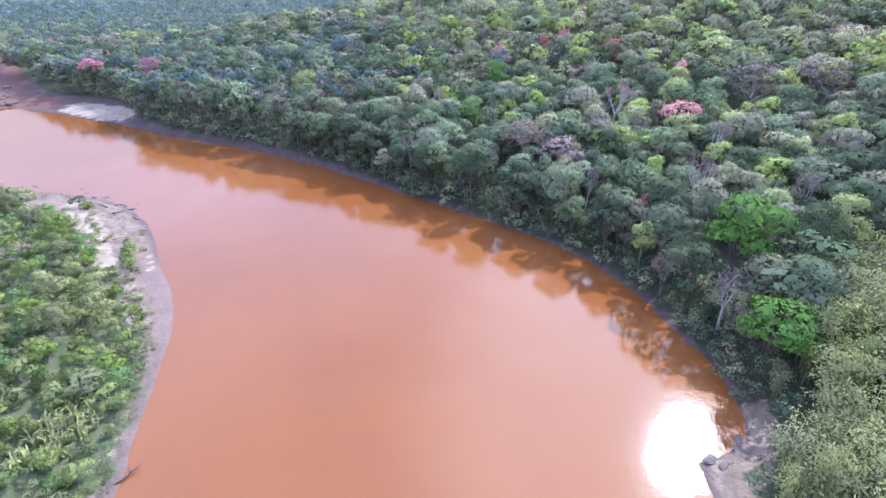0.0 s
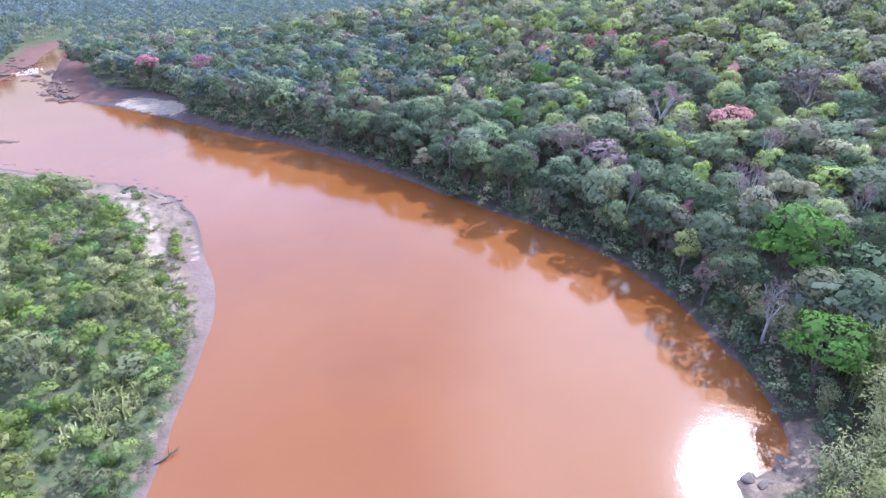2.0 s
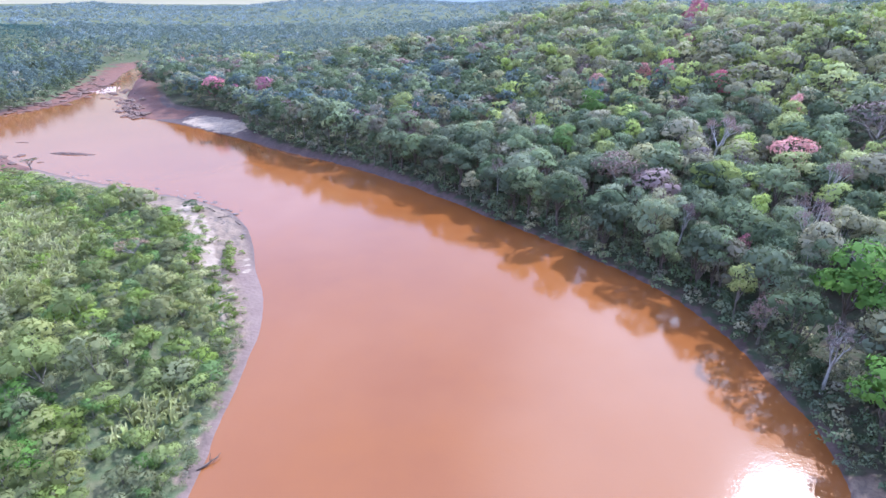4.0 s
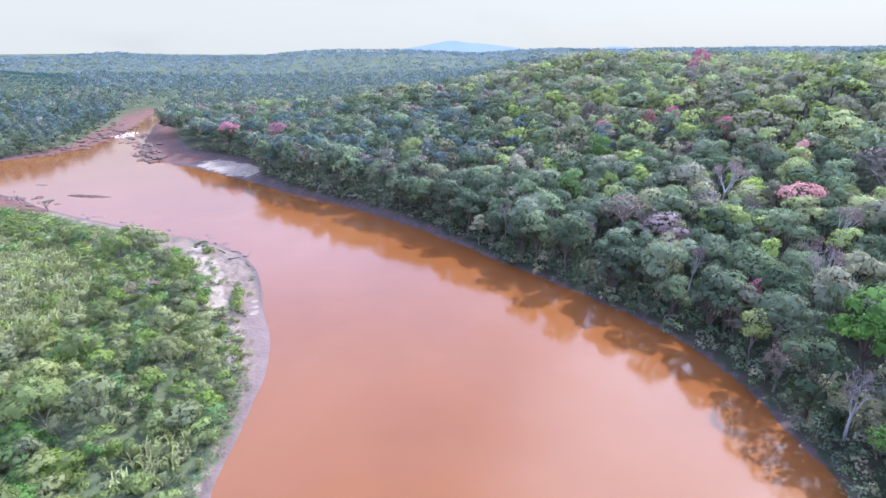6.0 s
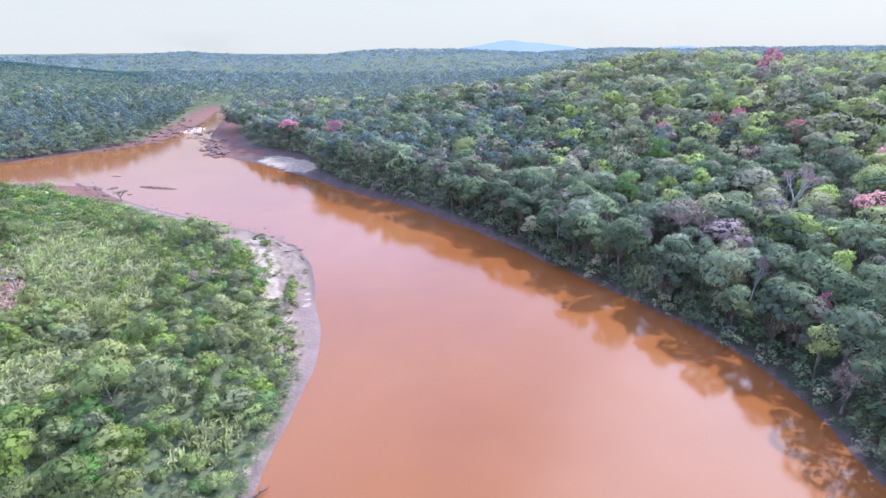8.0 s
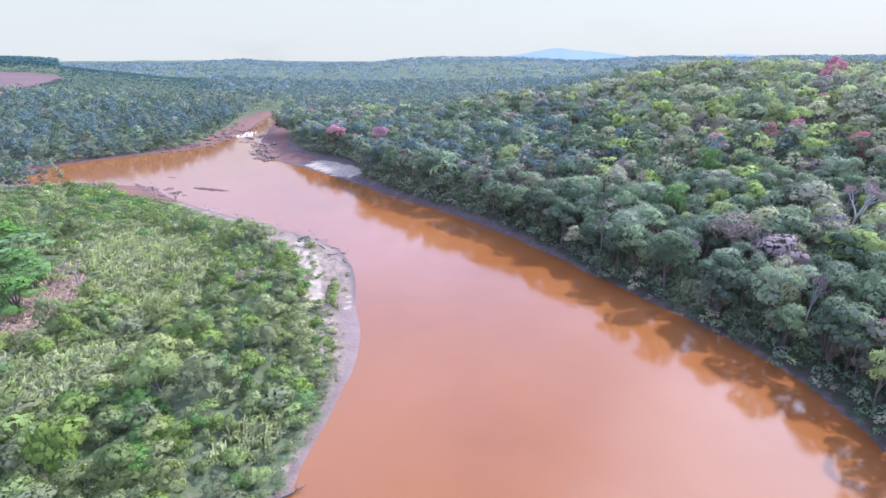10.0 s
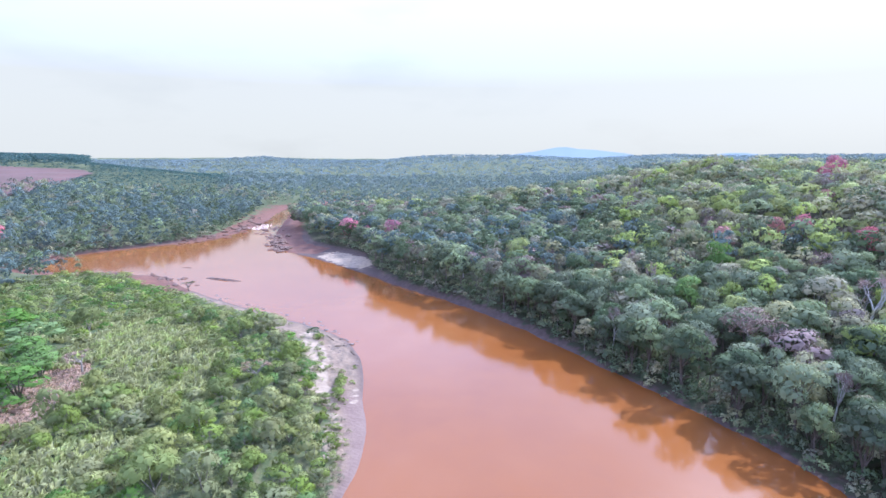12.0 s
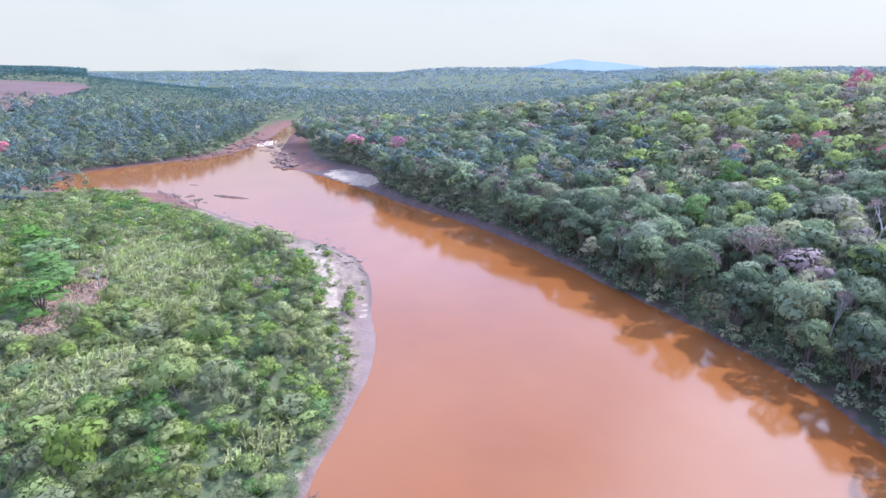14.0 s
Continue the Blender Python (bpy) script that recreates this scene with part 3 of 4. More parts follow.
def bare_shape(seed, wide, tall, twigs=420):
    """A leafless tree: forking limbs and a haze of fine twigs."""
    rng = np.random.RandomState(seed)
    wood, tips = [], []
    r0 = 0.027 * tall + 0.05

    def grow(p, d, length, r, level):
        q = p + d * length * 0.5 + rng.normal(size=3) * length * 0.05
        e = q + (d + rng.normal(size=3) * 0.15) * length * 0.5
        wood.append(tube([p, q, e], [r, r * 0.8, r * 0.6], 5 if level < 2 else 3))
        if level >= 3:
            tips.append(e)
            return
        for _ in range(4 if level == 0 else 3):
            nd = d * 0.75 + rng.normal(size=3) * [0.55, 0.55, 0.25] * (wide / tall * 1.6)
            nd[2] = abs(nd[2]) * 0.8 + 0.1
            grow(e, nd / np.linalg.norm(nd), length * rng.uniform(0.52, 0.7), r * 0.55, level + 1)
    grow(np.array([0, 0, -0.5]), np.array([0, 0, 1.0]), tall * 0.42, r0, 0)
    tips = np.array(tips)
    k = tips[rng.randint(len(tips), size=twigs)]
    d = rng.normal(size=(twigs, 3)) + [0, 0, 0.6]
    c = k + d / np.linalg.norm(d, axis=1)[:, None] * rng.uniform(0.1, 0.18 * wide, (twigs, 1))
    return joined(wood), leaves(rng, c, rng.normal(size=(twigs, 3)), 1.5, 0.10)


def tuft_shape(seed, blades, tall, spread, width=0.14):
    """A clump of arching reed blades."""
    rng = np.random.RandomState(seed)
    vs = []
    for _ in range(blades):
        a, r = rng.uniform(0, 6.28), spread * math.sqrt(rng.uniform())
        b = np.array([r * math.cos(a), r * math.sin(a), 0])
        h = tall * rng.uniform(0.6, 1.1)
        o = np.array([math.cos(a), math.sin(a), 0]) * h * rng.uniform(0.15, 0.75)
        w = np.array([-math.sin(a + 1), math.cos(a + 1), 0]) * width * rng.uniform(0.6, 1.3)
        m, e = b + o * 0.35 + [0, 0, h * 0.7], b + o + [0, 0, h * rng.uniform(0.55, 0.95)]
        vs += [b - w * 0.5, b + w * 0.5, m + w * 0.6, m - w * 0.6, m - w * 0.6, m + w * 0.6, e + w * 0.1, e - w * 0.1]
    return np.array(vs), np.arange(len(vs)).reshape(-1, 4)


def scatter(shapes, rows, rng):
    """Copies of plain (verts, quads) shapes at rows of x, y, z, width factor, height factor, material; joined arrays."""
    vs, qs, ms, ns, ts, at = [], [], [], [], [], 0
    kind = rng.randint(len(shapes), size=len(rows))
    for k, (v, q, *nrm) in enumerate(shapes):
        r = rows[kind == k]
        if not len(r):
            continue
        a = rng.uniform(0, 6.28, len(r))
        c, s = np.cos(a)[:, None], np.sin(a)[:, None]
        x = (v[None, :, 0] * c - v[None, :, 1] * s) * r[:, 3:4] + r[:, 0:1]
        y = (v[None, :, 0] * s + v[None, :, 1] * c) * r[:, 3:4] + r[:, 1:2]
        z = v[None, :, 2] * r[:, 4:5] + r[:, 2:3]
        vs.append(np.stack([x, y, z], -1).reshape(-1, 3))
        qs.append((q[None] + at + (np.arange(len(r)) * len(v))[:, None, None]).reshape(-1, 4))
        ms.append(np.repeat(r[:, 5], len(q)))
        ts.append(np.repeat(rng.uniform(0, 1, len(r)), len(v)))
        if nrm:
            m = nrm[0]
            ns.append(np.stack([m[None, :, 0] * c - m[None, :, 1] * s, m[None, :, 0] * s + m[None, :, 1] * c, 0 * c + m[None, :, 2]], -1).reshape(-1, 3))
        at += len(r) * len(v)
    return np.vstack(vs), np.vstack(qs), np.concatenate(ms), np.vstack(ns) if ns else None, np.concatenate(ts)


def spots(rng, lo, hi, step, keep):
    """Jittered grid of places with their survey, where keep(x, y, z, d, east) holds."""
    x, y = np.meshgrid(np.arange(lo[0], hi[0], step), np.arange(lo[1], hi[1], step))
    p = np.stack([x.ravel(), y.ravel()], 1) + rng.uniform(-0.42, 0.42, (x.size, 2)) * step
    az = np.degrees(np.arctan2(-p[:, 0], p[:, 1]))
    p = p[(az > -56) & (az < 72)]
    z, d, e = survey(p)
    k = keep(p[:, 0], p[:, 1], z, d, e)
    return np.column_stack([p, z, d, e])[k]


def choose(rng, n, weights):
    k = list(weights)
    w = np.array([weights[i] for i in k], float)
    return np.array(k)[rng.choice(len(k), n, p=w / w.sum())]


def apart_from(rows, places):
    """Rows that leave room for the single trees."""
    keep = np.ones(len(rows), bool)
    for x, y, r in places:
        keep &= np.hypot(rows[:, 0] - x, rows[:, 1] - y) > r
    return rows[keep]


def stuff(name, label, category, shapes, rows, rng, mats=LEAF):
    if not len(rows):
        return None
    v, q, m, nrm, own = scatter(shapes, rows, rng)
    used = np.unique(m).astype(int)
    slot = np.zeros(max(used) + 1, int)
    slot[used] = np.arange(len(used))
    return tagged(new(name, quad_mesh(name, v, q, [mats[i] for i in used], slot[m.astype(int)], normals=nrm, tones=own)), label, category, kind="stuff")


# ---------------------------------------------------------------- single trees that stand out
# x, y, crown radius, height
PINK_AT = [(-166, 264, 6.4, 17.5), (-131, 251, 6.0, 19.5), (-153, 262, 4.0, 14), (47, 220, 4.2, 17), (63, 209, 4.4, 15), (74, 306, 6.6, 22), (-328, 174, 4.0, 12), (43, 105, 2.1, 11)]
SALMON_AT = [(22.5, 221, 4.4, 15.5), (39.4, 223, 3.7, 16), (60, 253, 3.6, 13), (-268, 391, 4.0, 12), (66, 148, 7.0, 15), (79, 184, 2.8, 14)]
BRIGHT_AT = [(18.5, 199, 6.4, 17.5), (10, 172, 5.4, 15), (52, 83, 7.6, 19), (48, 62, 6.4, 13)]
LIGHT_AT = [(-51, 207, 6.2, 18), (39, 93, 3.0, 12), (75, 178, 6.0, 14), (76, 139, 5.2, 14), (73, 88, 5.4, 15)]
MAUVE_AT = [(22, 140, 7.6, 17), (91, 161, 9.5, 17), (107, 155, 10, 17), (41, 86, 3.0, 10), (136, 190, 9.0, 15), (48, 191, 6.0, 14), (-50, 310, 8.0, 14)]
BARE_AT = [(51, 162, 5.4, 20), (56, 108, 3.2, 17), (34, 118, 3.0, 14), (66, 128, 3.6, 19), (-124, 79, 3.6, 6), (-116, 68, 3.2, 5), (88, 120, 4.2, 15), (30, 128, 3.4, 12), (-30, 185, 3.5, 13), (-84, 93, 4.0, 6), (60, 118, 3.2, 14), (5, 150, 3.0, 11)]
GROVE_AT = [(-150, 84, 8.6, 8.5), (-123, 64, 7.2, 8), (-129, 73, 5.0, 7.5), (-171, 92, 6.5, 8.5), (-140, 77, 5.5, 8)]
SINGLE = [(x, y, 0.7 * r + 1.5) for rows in (PINK_AT, SALMON_AT, BRIGHT_AT, LIGHT_AT, MAUVE_AT, BARE_AT) for x, y, r, h in rows]
SINGLE += [(x, y, 0.95 * r) for x, y, r, h in GROVE_AT] + [(x, y, r + 2.0) for x, y, r, h in BRIGHT_AT]


def reach(x, y):
    return np.hypot(x, y)


def ground_at(rows):
    return survey(np.array([r[:2] for r in rows], float))[0]


def as_mesh(name, shape, mat):
    return quad_mesh(name, shape[0], shape[1], [mat], normals=shape[2] if len(shape) > 2 else None)


def specimen(name, wood, leaf, bark, green, x, y, z, turn, wide, tall, label, group, leaf_name="crown"):
    """One plant: an empty at its foot, with woody part and foliage sharing their meshes with others of its shape."""
    root = new(name)
    root.empty_display_size = 0.5
    root.matrix_basis = pose(x, y, z, 0, 0, turn) @ Matrix.Diagonal((wide, wide, tall, 1))
    for part_name, me, mat in (("trunk" if leaf_name == "crown" else "stem", wood, bark), (leaf_name, leaf, green)):
        o = new(part_name, me)
        o.parent = root
        o.material_slots[0].link = "OBJECT"
        o.material_slots[0].material = mat
    return tagged(root, label, "shrub" if leaf_name == "foliage" else "tree", group)


def meshes(name, shapes):
    return [(as_mesh(name + "_wood", w, BARK), as_mesh(name + "_leaf", f, LEAF[FOREST])) for w, f in shapes]


rs = np.random.RandomState(11)
BIG = meshes("big", [tree_shape(20 + i, 5.0, 14, 0.52, 1150, 10, 0.38, heart=30) for i in range(4)])
BLOOM = meshes("bloom", [tree_shape(30 + i, 5.0, 14, 0.6, 640, 9, 0.45, heart=16) for i in range(3)])
NAKED = [bare_shape(40 + i, 5.0, 14, 260) for i in range(4)]
NAKED = [(as_mesh("naked_wood", w, BARK), as_mesh("naked_twig", f, LEAF[TWIG])) for w, f in NAKED]
MAUVE = meshes("mauve", [(bare_shape(50 + i, 5.0, 14, 10)[0], tree_shape(54 + i, 5.0, 14, 0.9, 700, 12, 0.45, aspect=0.22)[1]) for i in range(2)])
DOMES = meshes("dome", [tree_shape(60 + i, 5.0, 14, 0.42, 1100, 12, 0.0, under=-0.5, heart=30) for i in range(3)])
for rows, kinds, bark, green, name, label, group in (
        (PINK_AT, BLOOM, BARK_DARK, PINK, "flowering_tree", "tree in full deep pink blossom above the forest", "flowering trees"),
        (SALMON_AT, BLOOM, BARK_DARK, SALMON, "flowering_tree", "tree with dull salmon-orange blossom in the forest", "flowering trees"),
        (BRIGHT_AT, BIG, BARK_DARK, BRIGHT, "broadleaf_tree", "tall broad tree with fresh bright green leaves", "bright green trees"),
        (LIGHT_AT, BIG, BARK, LIGHT, "broadleaf_tree", "rounded tree with light yellow-green leaves on the slope", "light green trees"),
        (MAUVE_AT, MAUVE, BARK, TWIG, "leafless_tree", "spreading leafless tree with mauve-grey twigs", "leafless trees"),
        (BARE_AT, NAKED, BONE, TWIG, "leafless_tree", "bare pale-trunked tree with forking limbs", "leafless trees"),
        (GROVE_AT, DOMES, BARK_DARK, BRIGHT, "broadleaf_tree", "low spreading bright green tree beside a dry clearing", "clearing trees")):
    for (x, y, r, h), z in zip(rows, ground_at(rows)):
        w, f = kinds[rs.randint(len(kinds))]
        specimen(name, w, f, BARK if bark is BONE and x < -60 else bark, LEAF[STRAW if green == TWIG and x < -60 else green], x, y, z, rs.uniform(0, 360), r / 5.0, h / 14.0, label, group)

# broad pale crowns scattered along the upper slope
crest = spots(rs, (-20, 150), (150, 330), 17, lambda x, y, z, d, e: (e > 0.5) & (d > 60) & (d < 190))
crest = apart_from(crest, [(x, y, r + 3) for x, y, r in SINGLE])
for x, y, z, d, e in crest:
    w, f = BIG[rs.randint(len(BIG))]
    r = rs.uniform(4.2, 6.2)
    specimen("broadleaf_tree", w, f, BARK, LEAF[LIGHT if rs.uniform() < 0.6 else OLIVE], x, y, z, rs.uniform(0, 360), r / 5.0, rs.uniform(0.95, 1.15), "broad pale green tree crown on the upper slope", "light green trees")
SINGLE += [(x, y, 4.0) for x, y, z, d, e in crest]

# slender pale trees and mauve leafless crowns among the green ones
rg = np.random.RandomState(91)
snags = apart_from(spots(rg, (-110, 60), (150, 250), 15, lambda x, y, z, d, e: (e > 0.5) & (d > 5) & (d < 120) & (reach(x, y) < 230) & (np.degrees(np.arctan2(x, y)) < 38)), SINGLE)
for x, y, z, d, e in snags[rg.uniform(0, 1, len(snags)) < 0.55]:
    w, f = NAKED[rg.randint(len(NAKED))]
    specimen("leafless_tree", w, f, BONE if rg.uniform() < 0.5 else BARK, LEAF[TWIG if rg.uniform() < 0.5 else DRY], x, y, z, rg.uniform(0, 360), rg.uniform(0.45, 0.75), rg.uniform(0.8, 1.15), "slender pale-barked leafless tree standing in the forest", "leafless trees")
    SINGLE.append((x, y, 2.2))
mauves = apart_from(spots(rg, (-60, 120), (200, 360), 26, lambda x, y, z, d, e: (e > 0.5) & (d > 30) & (reach(x, y) < 340)), SINGLE)
for x, y, z, d, e in mauves[rg.uniform(0, 1, len(mauves)) < 0.35]:
    w, f = MAUVE[rg.randint(len(MAUVE))]
    specimen("leafless_tree", w, f, BARK, LEAF[TWIG if rg.uniform() < 0.6 else DRY], x, y, z, rg.uniform(0, 360), rg.uniform(0.7, 1.15), rg.uniform(0.9, 1.1), "round leafless crown of mauve-grey twigs on the hillside", "leafless trees")
    SINGLE.append((x, y, 3.0))

# ---------------------------------------------------------------- woods
NEAR_T = [tree_shape(180 + i, 4.7, 14, 0.42, 1150, 8 + i % 4, (0.46, 0.34, 0.20)[i % 3], flat=(0.62, 0.8)[i % 2], heart=30) for i in range(9)]
MID_T = [tree_shape(100 + i, 4.6, 14.5, 0.92, 125, 6 + i % 3, (0.55, 0.42, 0.30)[i % 3], limbs=False, flat=(0.65, 0.85)[i % 2], loose=0.12, heart=11) for i in range(9)]
LOW_T = [tree_shape(130 + i, 4.6, 14, 1.05, 90, 7, 0.03, limbs=False, loose=0.12, heart=10) for i in range(8)]
SLOPE_T = [tree_shape(150 + i, 5.0, 14, 1.25, 36, 5, 0.25, limbs=False, flat=0.8, loose=0.12, heart=6) for i in range(8)]
FAR_T = [tree_shape(140 + i, 5.2, 14, 1.8, 16, 4, 0.2, limbs=False, flat=0.95, loose=0.1, heart=5) for i in range(8)]
HAZE_T = [tree_shape(160 + i, 7.0, 13, 2.8, 10, 4, 0.2, limbs=False, flat=0.9, loose=0.1, heart=4) for i in range(6)]
ROWS_T = [tree_shape(170 + i, 3.0, 12, 1.7, 16, 4, 0.1, limbs=False, flat=1.2, loose=0.15, heart=0) for i in range(5)]
EASTMIX = {DEEP: 6, FOREST: 6.5, OLIVE: 4, LIGHT: 2.6, GREY: 0.9, DRY: 0.3, TWIG: 0.15}
CRESTMIX = {FOREST: 5, OLIVE: 6, LIGHT: 6, GREY: 1.2, DRY: 0.3, DEEP: 1.5}


def sized(rng, s, mats, wide=(0.62, 1.3), tall=(0.62, 1.3)):
    n = len(s)
    k = rng.uniform(0, 1, n)
    return np.column_stack([s[:, 0], s[:, 1], s[:, 2] - 0.2, wide[0] + (wide[1] - wide[0]) * k ** 1.5,
                            tall[0] + (tall[1] - tall[0]) * (0.5 * k + 0.5 * rng.uniform(0, 1, n)), mats])


def thinned(rng, rows, top, share):
    return rows[~hidden(rows[:, :2], top) | (rng.uniform(0, 1, len(rows)) < share)]


near_rows = apart_from(spots(rs, (-130, 20), (170, 260), 5.5, lambda x, y, z, d, e: (e > 0.5) & (d > 2.5) & (reach(x, y) < 195) & (np.degrees(np.arctan2(x, y)) < 50)), SINGLE)
BAMBOO_AREA = lambda p: (np.degrees(np.arctan2(p[:, 0], p[:, 1])) > np.where(p[:, 1] < 58, 41.5, 39.0)) & (reach(p[:, 0], p[:, 1]) < 118)
near_rows = near_rows[~BAMBOO_AREA(near_rows) & (near_rows[:, 1] > 44) & (near_rows[:, 3] > np.where(near_rows[:, 0] < -25, 8.5, 6.5))]
EDGE = lambda x, y, z, d, e: (e > 0.5) & (d > np.where(x < -25, 3.0, 1.9)) & (d < np.where(x < -25, 8.5, 6.5)) & (y > 20)
edge_rows = spots(rs, (-112, 20), (60, 230), 4.3, lambda x, y, z, d, e: EDGE(x, y, z, d, e) & (reach(x, y) < 195))
edge_rows = apart_from(edge_rows, SINGLE)
edge_rows = edge_rows[~BAMBOO_AREA(edge_rows) & ((edge_rows[:, 1] > 56) | (edge_rows[:, 3] > 4.5))]
near_mat = np.where(near_rows[:, 3] > 85, choose(rs, len(near_rows), CRESTMIX), choose(rs, len(near_rows), EASTMIX))
# darker leaves low on the slope paint in its shade
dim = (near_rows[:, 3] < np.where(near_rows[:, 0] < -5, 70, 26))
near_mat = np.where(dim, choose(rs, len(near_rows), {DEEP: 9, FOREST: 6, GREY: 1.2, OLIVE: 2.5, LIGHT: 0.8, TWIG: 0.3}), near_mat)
near_rows = sized(rs, near_rows, near_mat, wide=(0.62, 1.55), tall=(0.62, 1.25))
# dark leaves along the water's edge stand in for the bank's shade
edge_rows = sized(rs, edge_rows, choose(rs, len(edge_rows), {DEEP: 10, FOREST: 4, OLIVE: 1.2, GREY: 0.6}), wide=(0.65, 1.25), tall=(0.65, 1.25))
near_rows = np.vstack([near_rows, edge_rows])
near_rows = near_rows[np.argsort(reach(near_rows[:, 0], near_rows[:, 1]))]
WORDS = {DEEP: "dark green", FOREST: "mid-green", OLIVE: "olive green", LIGHT: "light yellow-green", GREY: "dusty grey-green", DRY: "dry brownish", TWIG: "nearly leafless mauve-grey"}
NEAR_M = meshes("near", NEAR_T)
for x, y, z, wide, tall, m in near_rows[:300]:
    w, f = NEAR_M[rs.randint(len(NEAR_M))]
    specimen("forest_tree", w, f, BARK if m in (GREY, DRY, TWIG, OLIVE) else BARK_DARK, LEAF[int(m)], x, y, z, rs.uniform(0, 360), wide, tall,
             WORDS[int(m)] + " forest tree on the wooded river bank", "riverside trees")
mid_rows = apart_from(spots(rs, (-360, 20), (330, 480), 6.1, lambda x, y, z, d, e: (e > 0.5) & (d > tree_line(x)) & (reach(x, y) >= 195) & (reach(x, y) < 430)), SINGLE)
mid_rows = thinned(rs, mid_rows, 13.0, 0.06)
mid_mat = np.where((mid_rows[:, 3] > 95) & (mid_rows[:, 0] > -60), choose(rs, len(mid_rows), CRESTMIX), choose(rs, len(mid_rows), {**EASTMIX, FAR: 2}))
# darker, bluer mix: slope shade and haze put into the leaf colours
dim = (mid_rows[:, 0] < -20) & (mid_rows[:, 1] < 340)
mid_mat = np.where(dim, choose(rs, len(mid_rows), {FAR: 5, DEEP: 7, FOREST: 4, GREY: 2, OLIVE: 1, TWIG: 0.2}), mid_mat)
mid_rows = sized(rs, mid_rows, mid_mat, wide=(0.75, 1.75), tall=(0.72, 1.35))
far_edge = spots(rs, (-330, 120), (-40, 480), 4.2, lambda x, y, z, d, e: (e > 0.5) & (d > tree_line(x)) & (d < tree_line(x) + 6) & (reach(x, y) >= 195) & (reach(x, y) < 430))
# mostly dark leaves: shade at the wood's foot, done by colour
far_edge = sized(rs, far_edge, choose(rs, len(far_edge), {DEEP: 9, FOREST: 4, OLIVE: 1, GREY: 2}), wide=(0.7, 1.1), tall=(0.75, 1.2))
mid_rows = np.vstack([mid_rows, far_edge])
lw_rows = apart_from(spots(rs, (-600, 90), (-190, 520), 7.0, lambda x, y, z, d, e: (e < 0.5) & (d > far_strip(y)) & (reach(x, y) < 560) & ((x < -262 - 0.2 * (y - 160)) | (y > 235) | ((x < -228) & (y < 156)))), SINGLE)
# mostly haze-tinted leaves, for the distance of the other bank
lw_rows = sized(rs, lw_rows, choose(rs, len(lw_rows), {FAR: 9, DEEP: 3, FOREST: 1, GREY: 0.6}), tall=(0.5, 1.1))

lw_edge = spots(rs, (-420, 150), (-262, 420), 4.0, lambda x, y, z, d, e: (e < 0.5) & (d > far_strip(y) - 0.5) & (d < far_strip(y) + 6))
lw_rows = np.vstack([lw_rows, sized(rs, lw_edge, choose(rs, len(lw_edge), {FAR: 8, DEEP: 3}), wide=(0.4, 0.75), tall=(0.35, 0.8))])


def planted(x, y):
    return (reach(x, y) > 610) & (reach(x, y) < 1180) & (np.degrees(np.arctan2(-x, y)) > 42.5 + 1.5 * waves(x, y, 120, 31) + 2.0 * smooth(reach(x, y), 900, 640))


slope_rows = thinned(rs, spots(rs, (-560, 100), (450, 640), 7.4, lambda x, y, z, d, e: (d > 8) & (reach(x, y) < 640) & (reach(x, y) >= np.where(e > 0.5, 430, 560)) & ~planted(x, y) & ~cleared(x, y)), 14.0, 0.08)
# haze tint in the leaf colours grows with distance from here on
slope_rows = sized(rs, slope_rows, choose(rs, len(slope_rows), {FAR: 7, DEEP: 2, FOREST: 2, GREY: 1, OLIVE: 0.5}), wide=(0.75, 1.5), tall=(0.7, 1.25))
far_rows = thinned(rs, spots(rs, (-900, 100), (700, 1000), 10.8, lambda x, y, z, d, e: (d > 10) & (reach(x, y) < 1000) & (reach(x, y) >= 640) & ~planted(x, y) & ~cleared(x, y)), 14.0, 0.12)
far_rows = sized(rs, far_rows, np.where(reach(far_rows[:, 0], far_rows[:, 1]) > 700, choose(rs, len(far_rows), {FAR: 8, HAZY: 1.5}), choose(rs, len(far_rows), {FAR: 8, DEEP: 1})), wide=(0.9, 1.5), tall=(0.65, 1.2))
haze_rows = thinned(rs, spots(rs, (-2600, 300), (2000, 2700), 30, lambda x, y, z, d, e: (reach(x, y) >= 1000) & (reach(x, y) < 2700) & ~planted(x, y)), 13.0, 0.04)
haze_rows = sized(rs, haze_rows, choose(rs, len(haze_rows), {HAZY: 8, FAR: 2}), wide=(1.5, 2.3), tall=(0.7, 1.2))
low_hill = (np.degrees(np.arctan2(-far_rows[:, 0], far_rows[:, 1])) > 52)
far_rows[low_hill, 3:5] *= [0.8, 0.55]
row_rows = thinned(rs, spots(rs, (-1150, 200), (-420, 860), 7.0, lambda x, y, z, d, e: planted(x, y) & ~cleared(x, y)), 11.0, 0.2)
row_rows = sized(rs, row_rows, np.full(len(row_rows), PLANT), wide=(1.5, 1.9), tall=(0.28, 0.42))
row_az = np.degrees(np.arctan2(-row_rows[:, 0], row_rows[:, 1]))
grown = (row_az > 55.2) & (reach(row_rows[:, 0], row_rows[:, 1]) > 868)
row_rows[grown, 4] = 0.98 + 0.3 * smooth(row_az[grown], 61, 55.5)
bank_rows = spots(rs, (-250, 20), (120, 300), 2.7, lambda x, y, z, d, e: (e > 0.5) & (d > np.where(x < -105, tree_line(x) - 1.0, np.where(x < -15, 1.0, -0.2))) & (d < np.maximum(11, tree_line(x) + 6)) & (reach(x, y) < 330) & (y > 25))
bank_rows = bank_rows[~BAMBOO_AREA(bank_rows) & ~((bank_rows[:, 1] < 56) & (bank_rows[:, 3] < 3.2))]
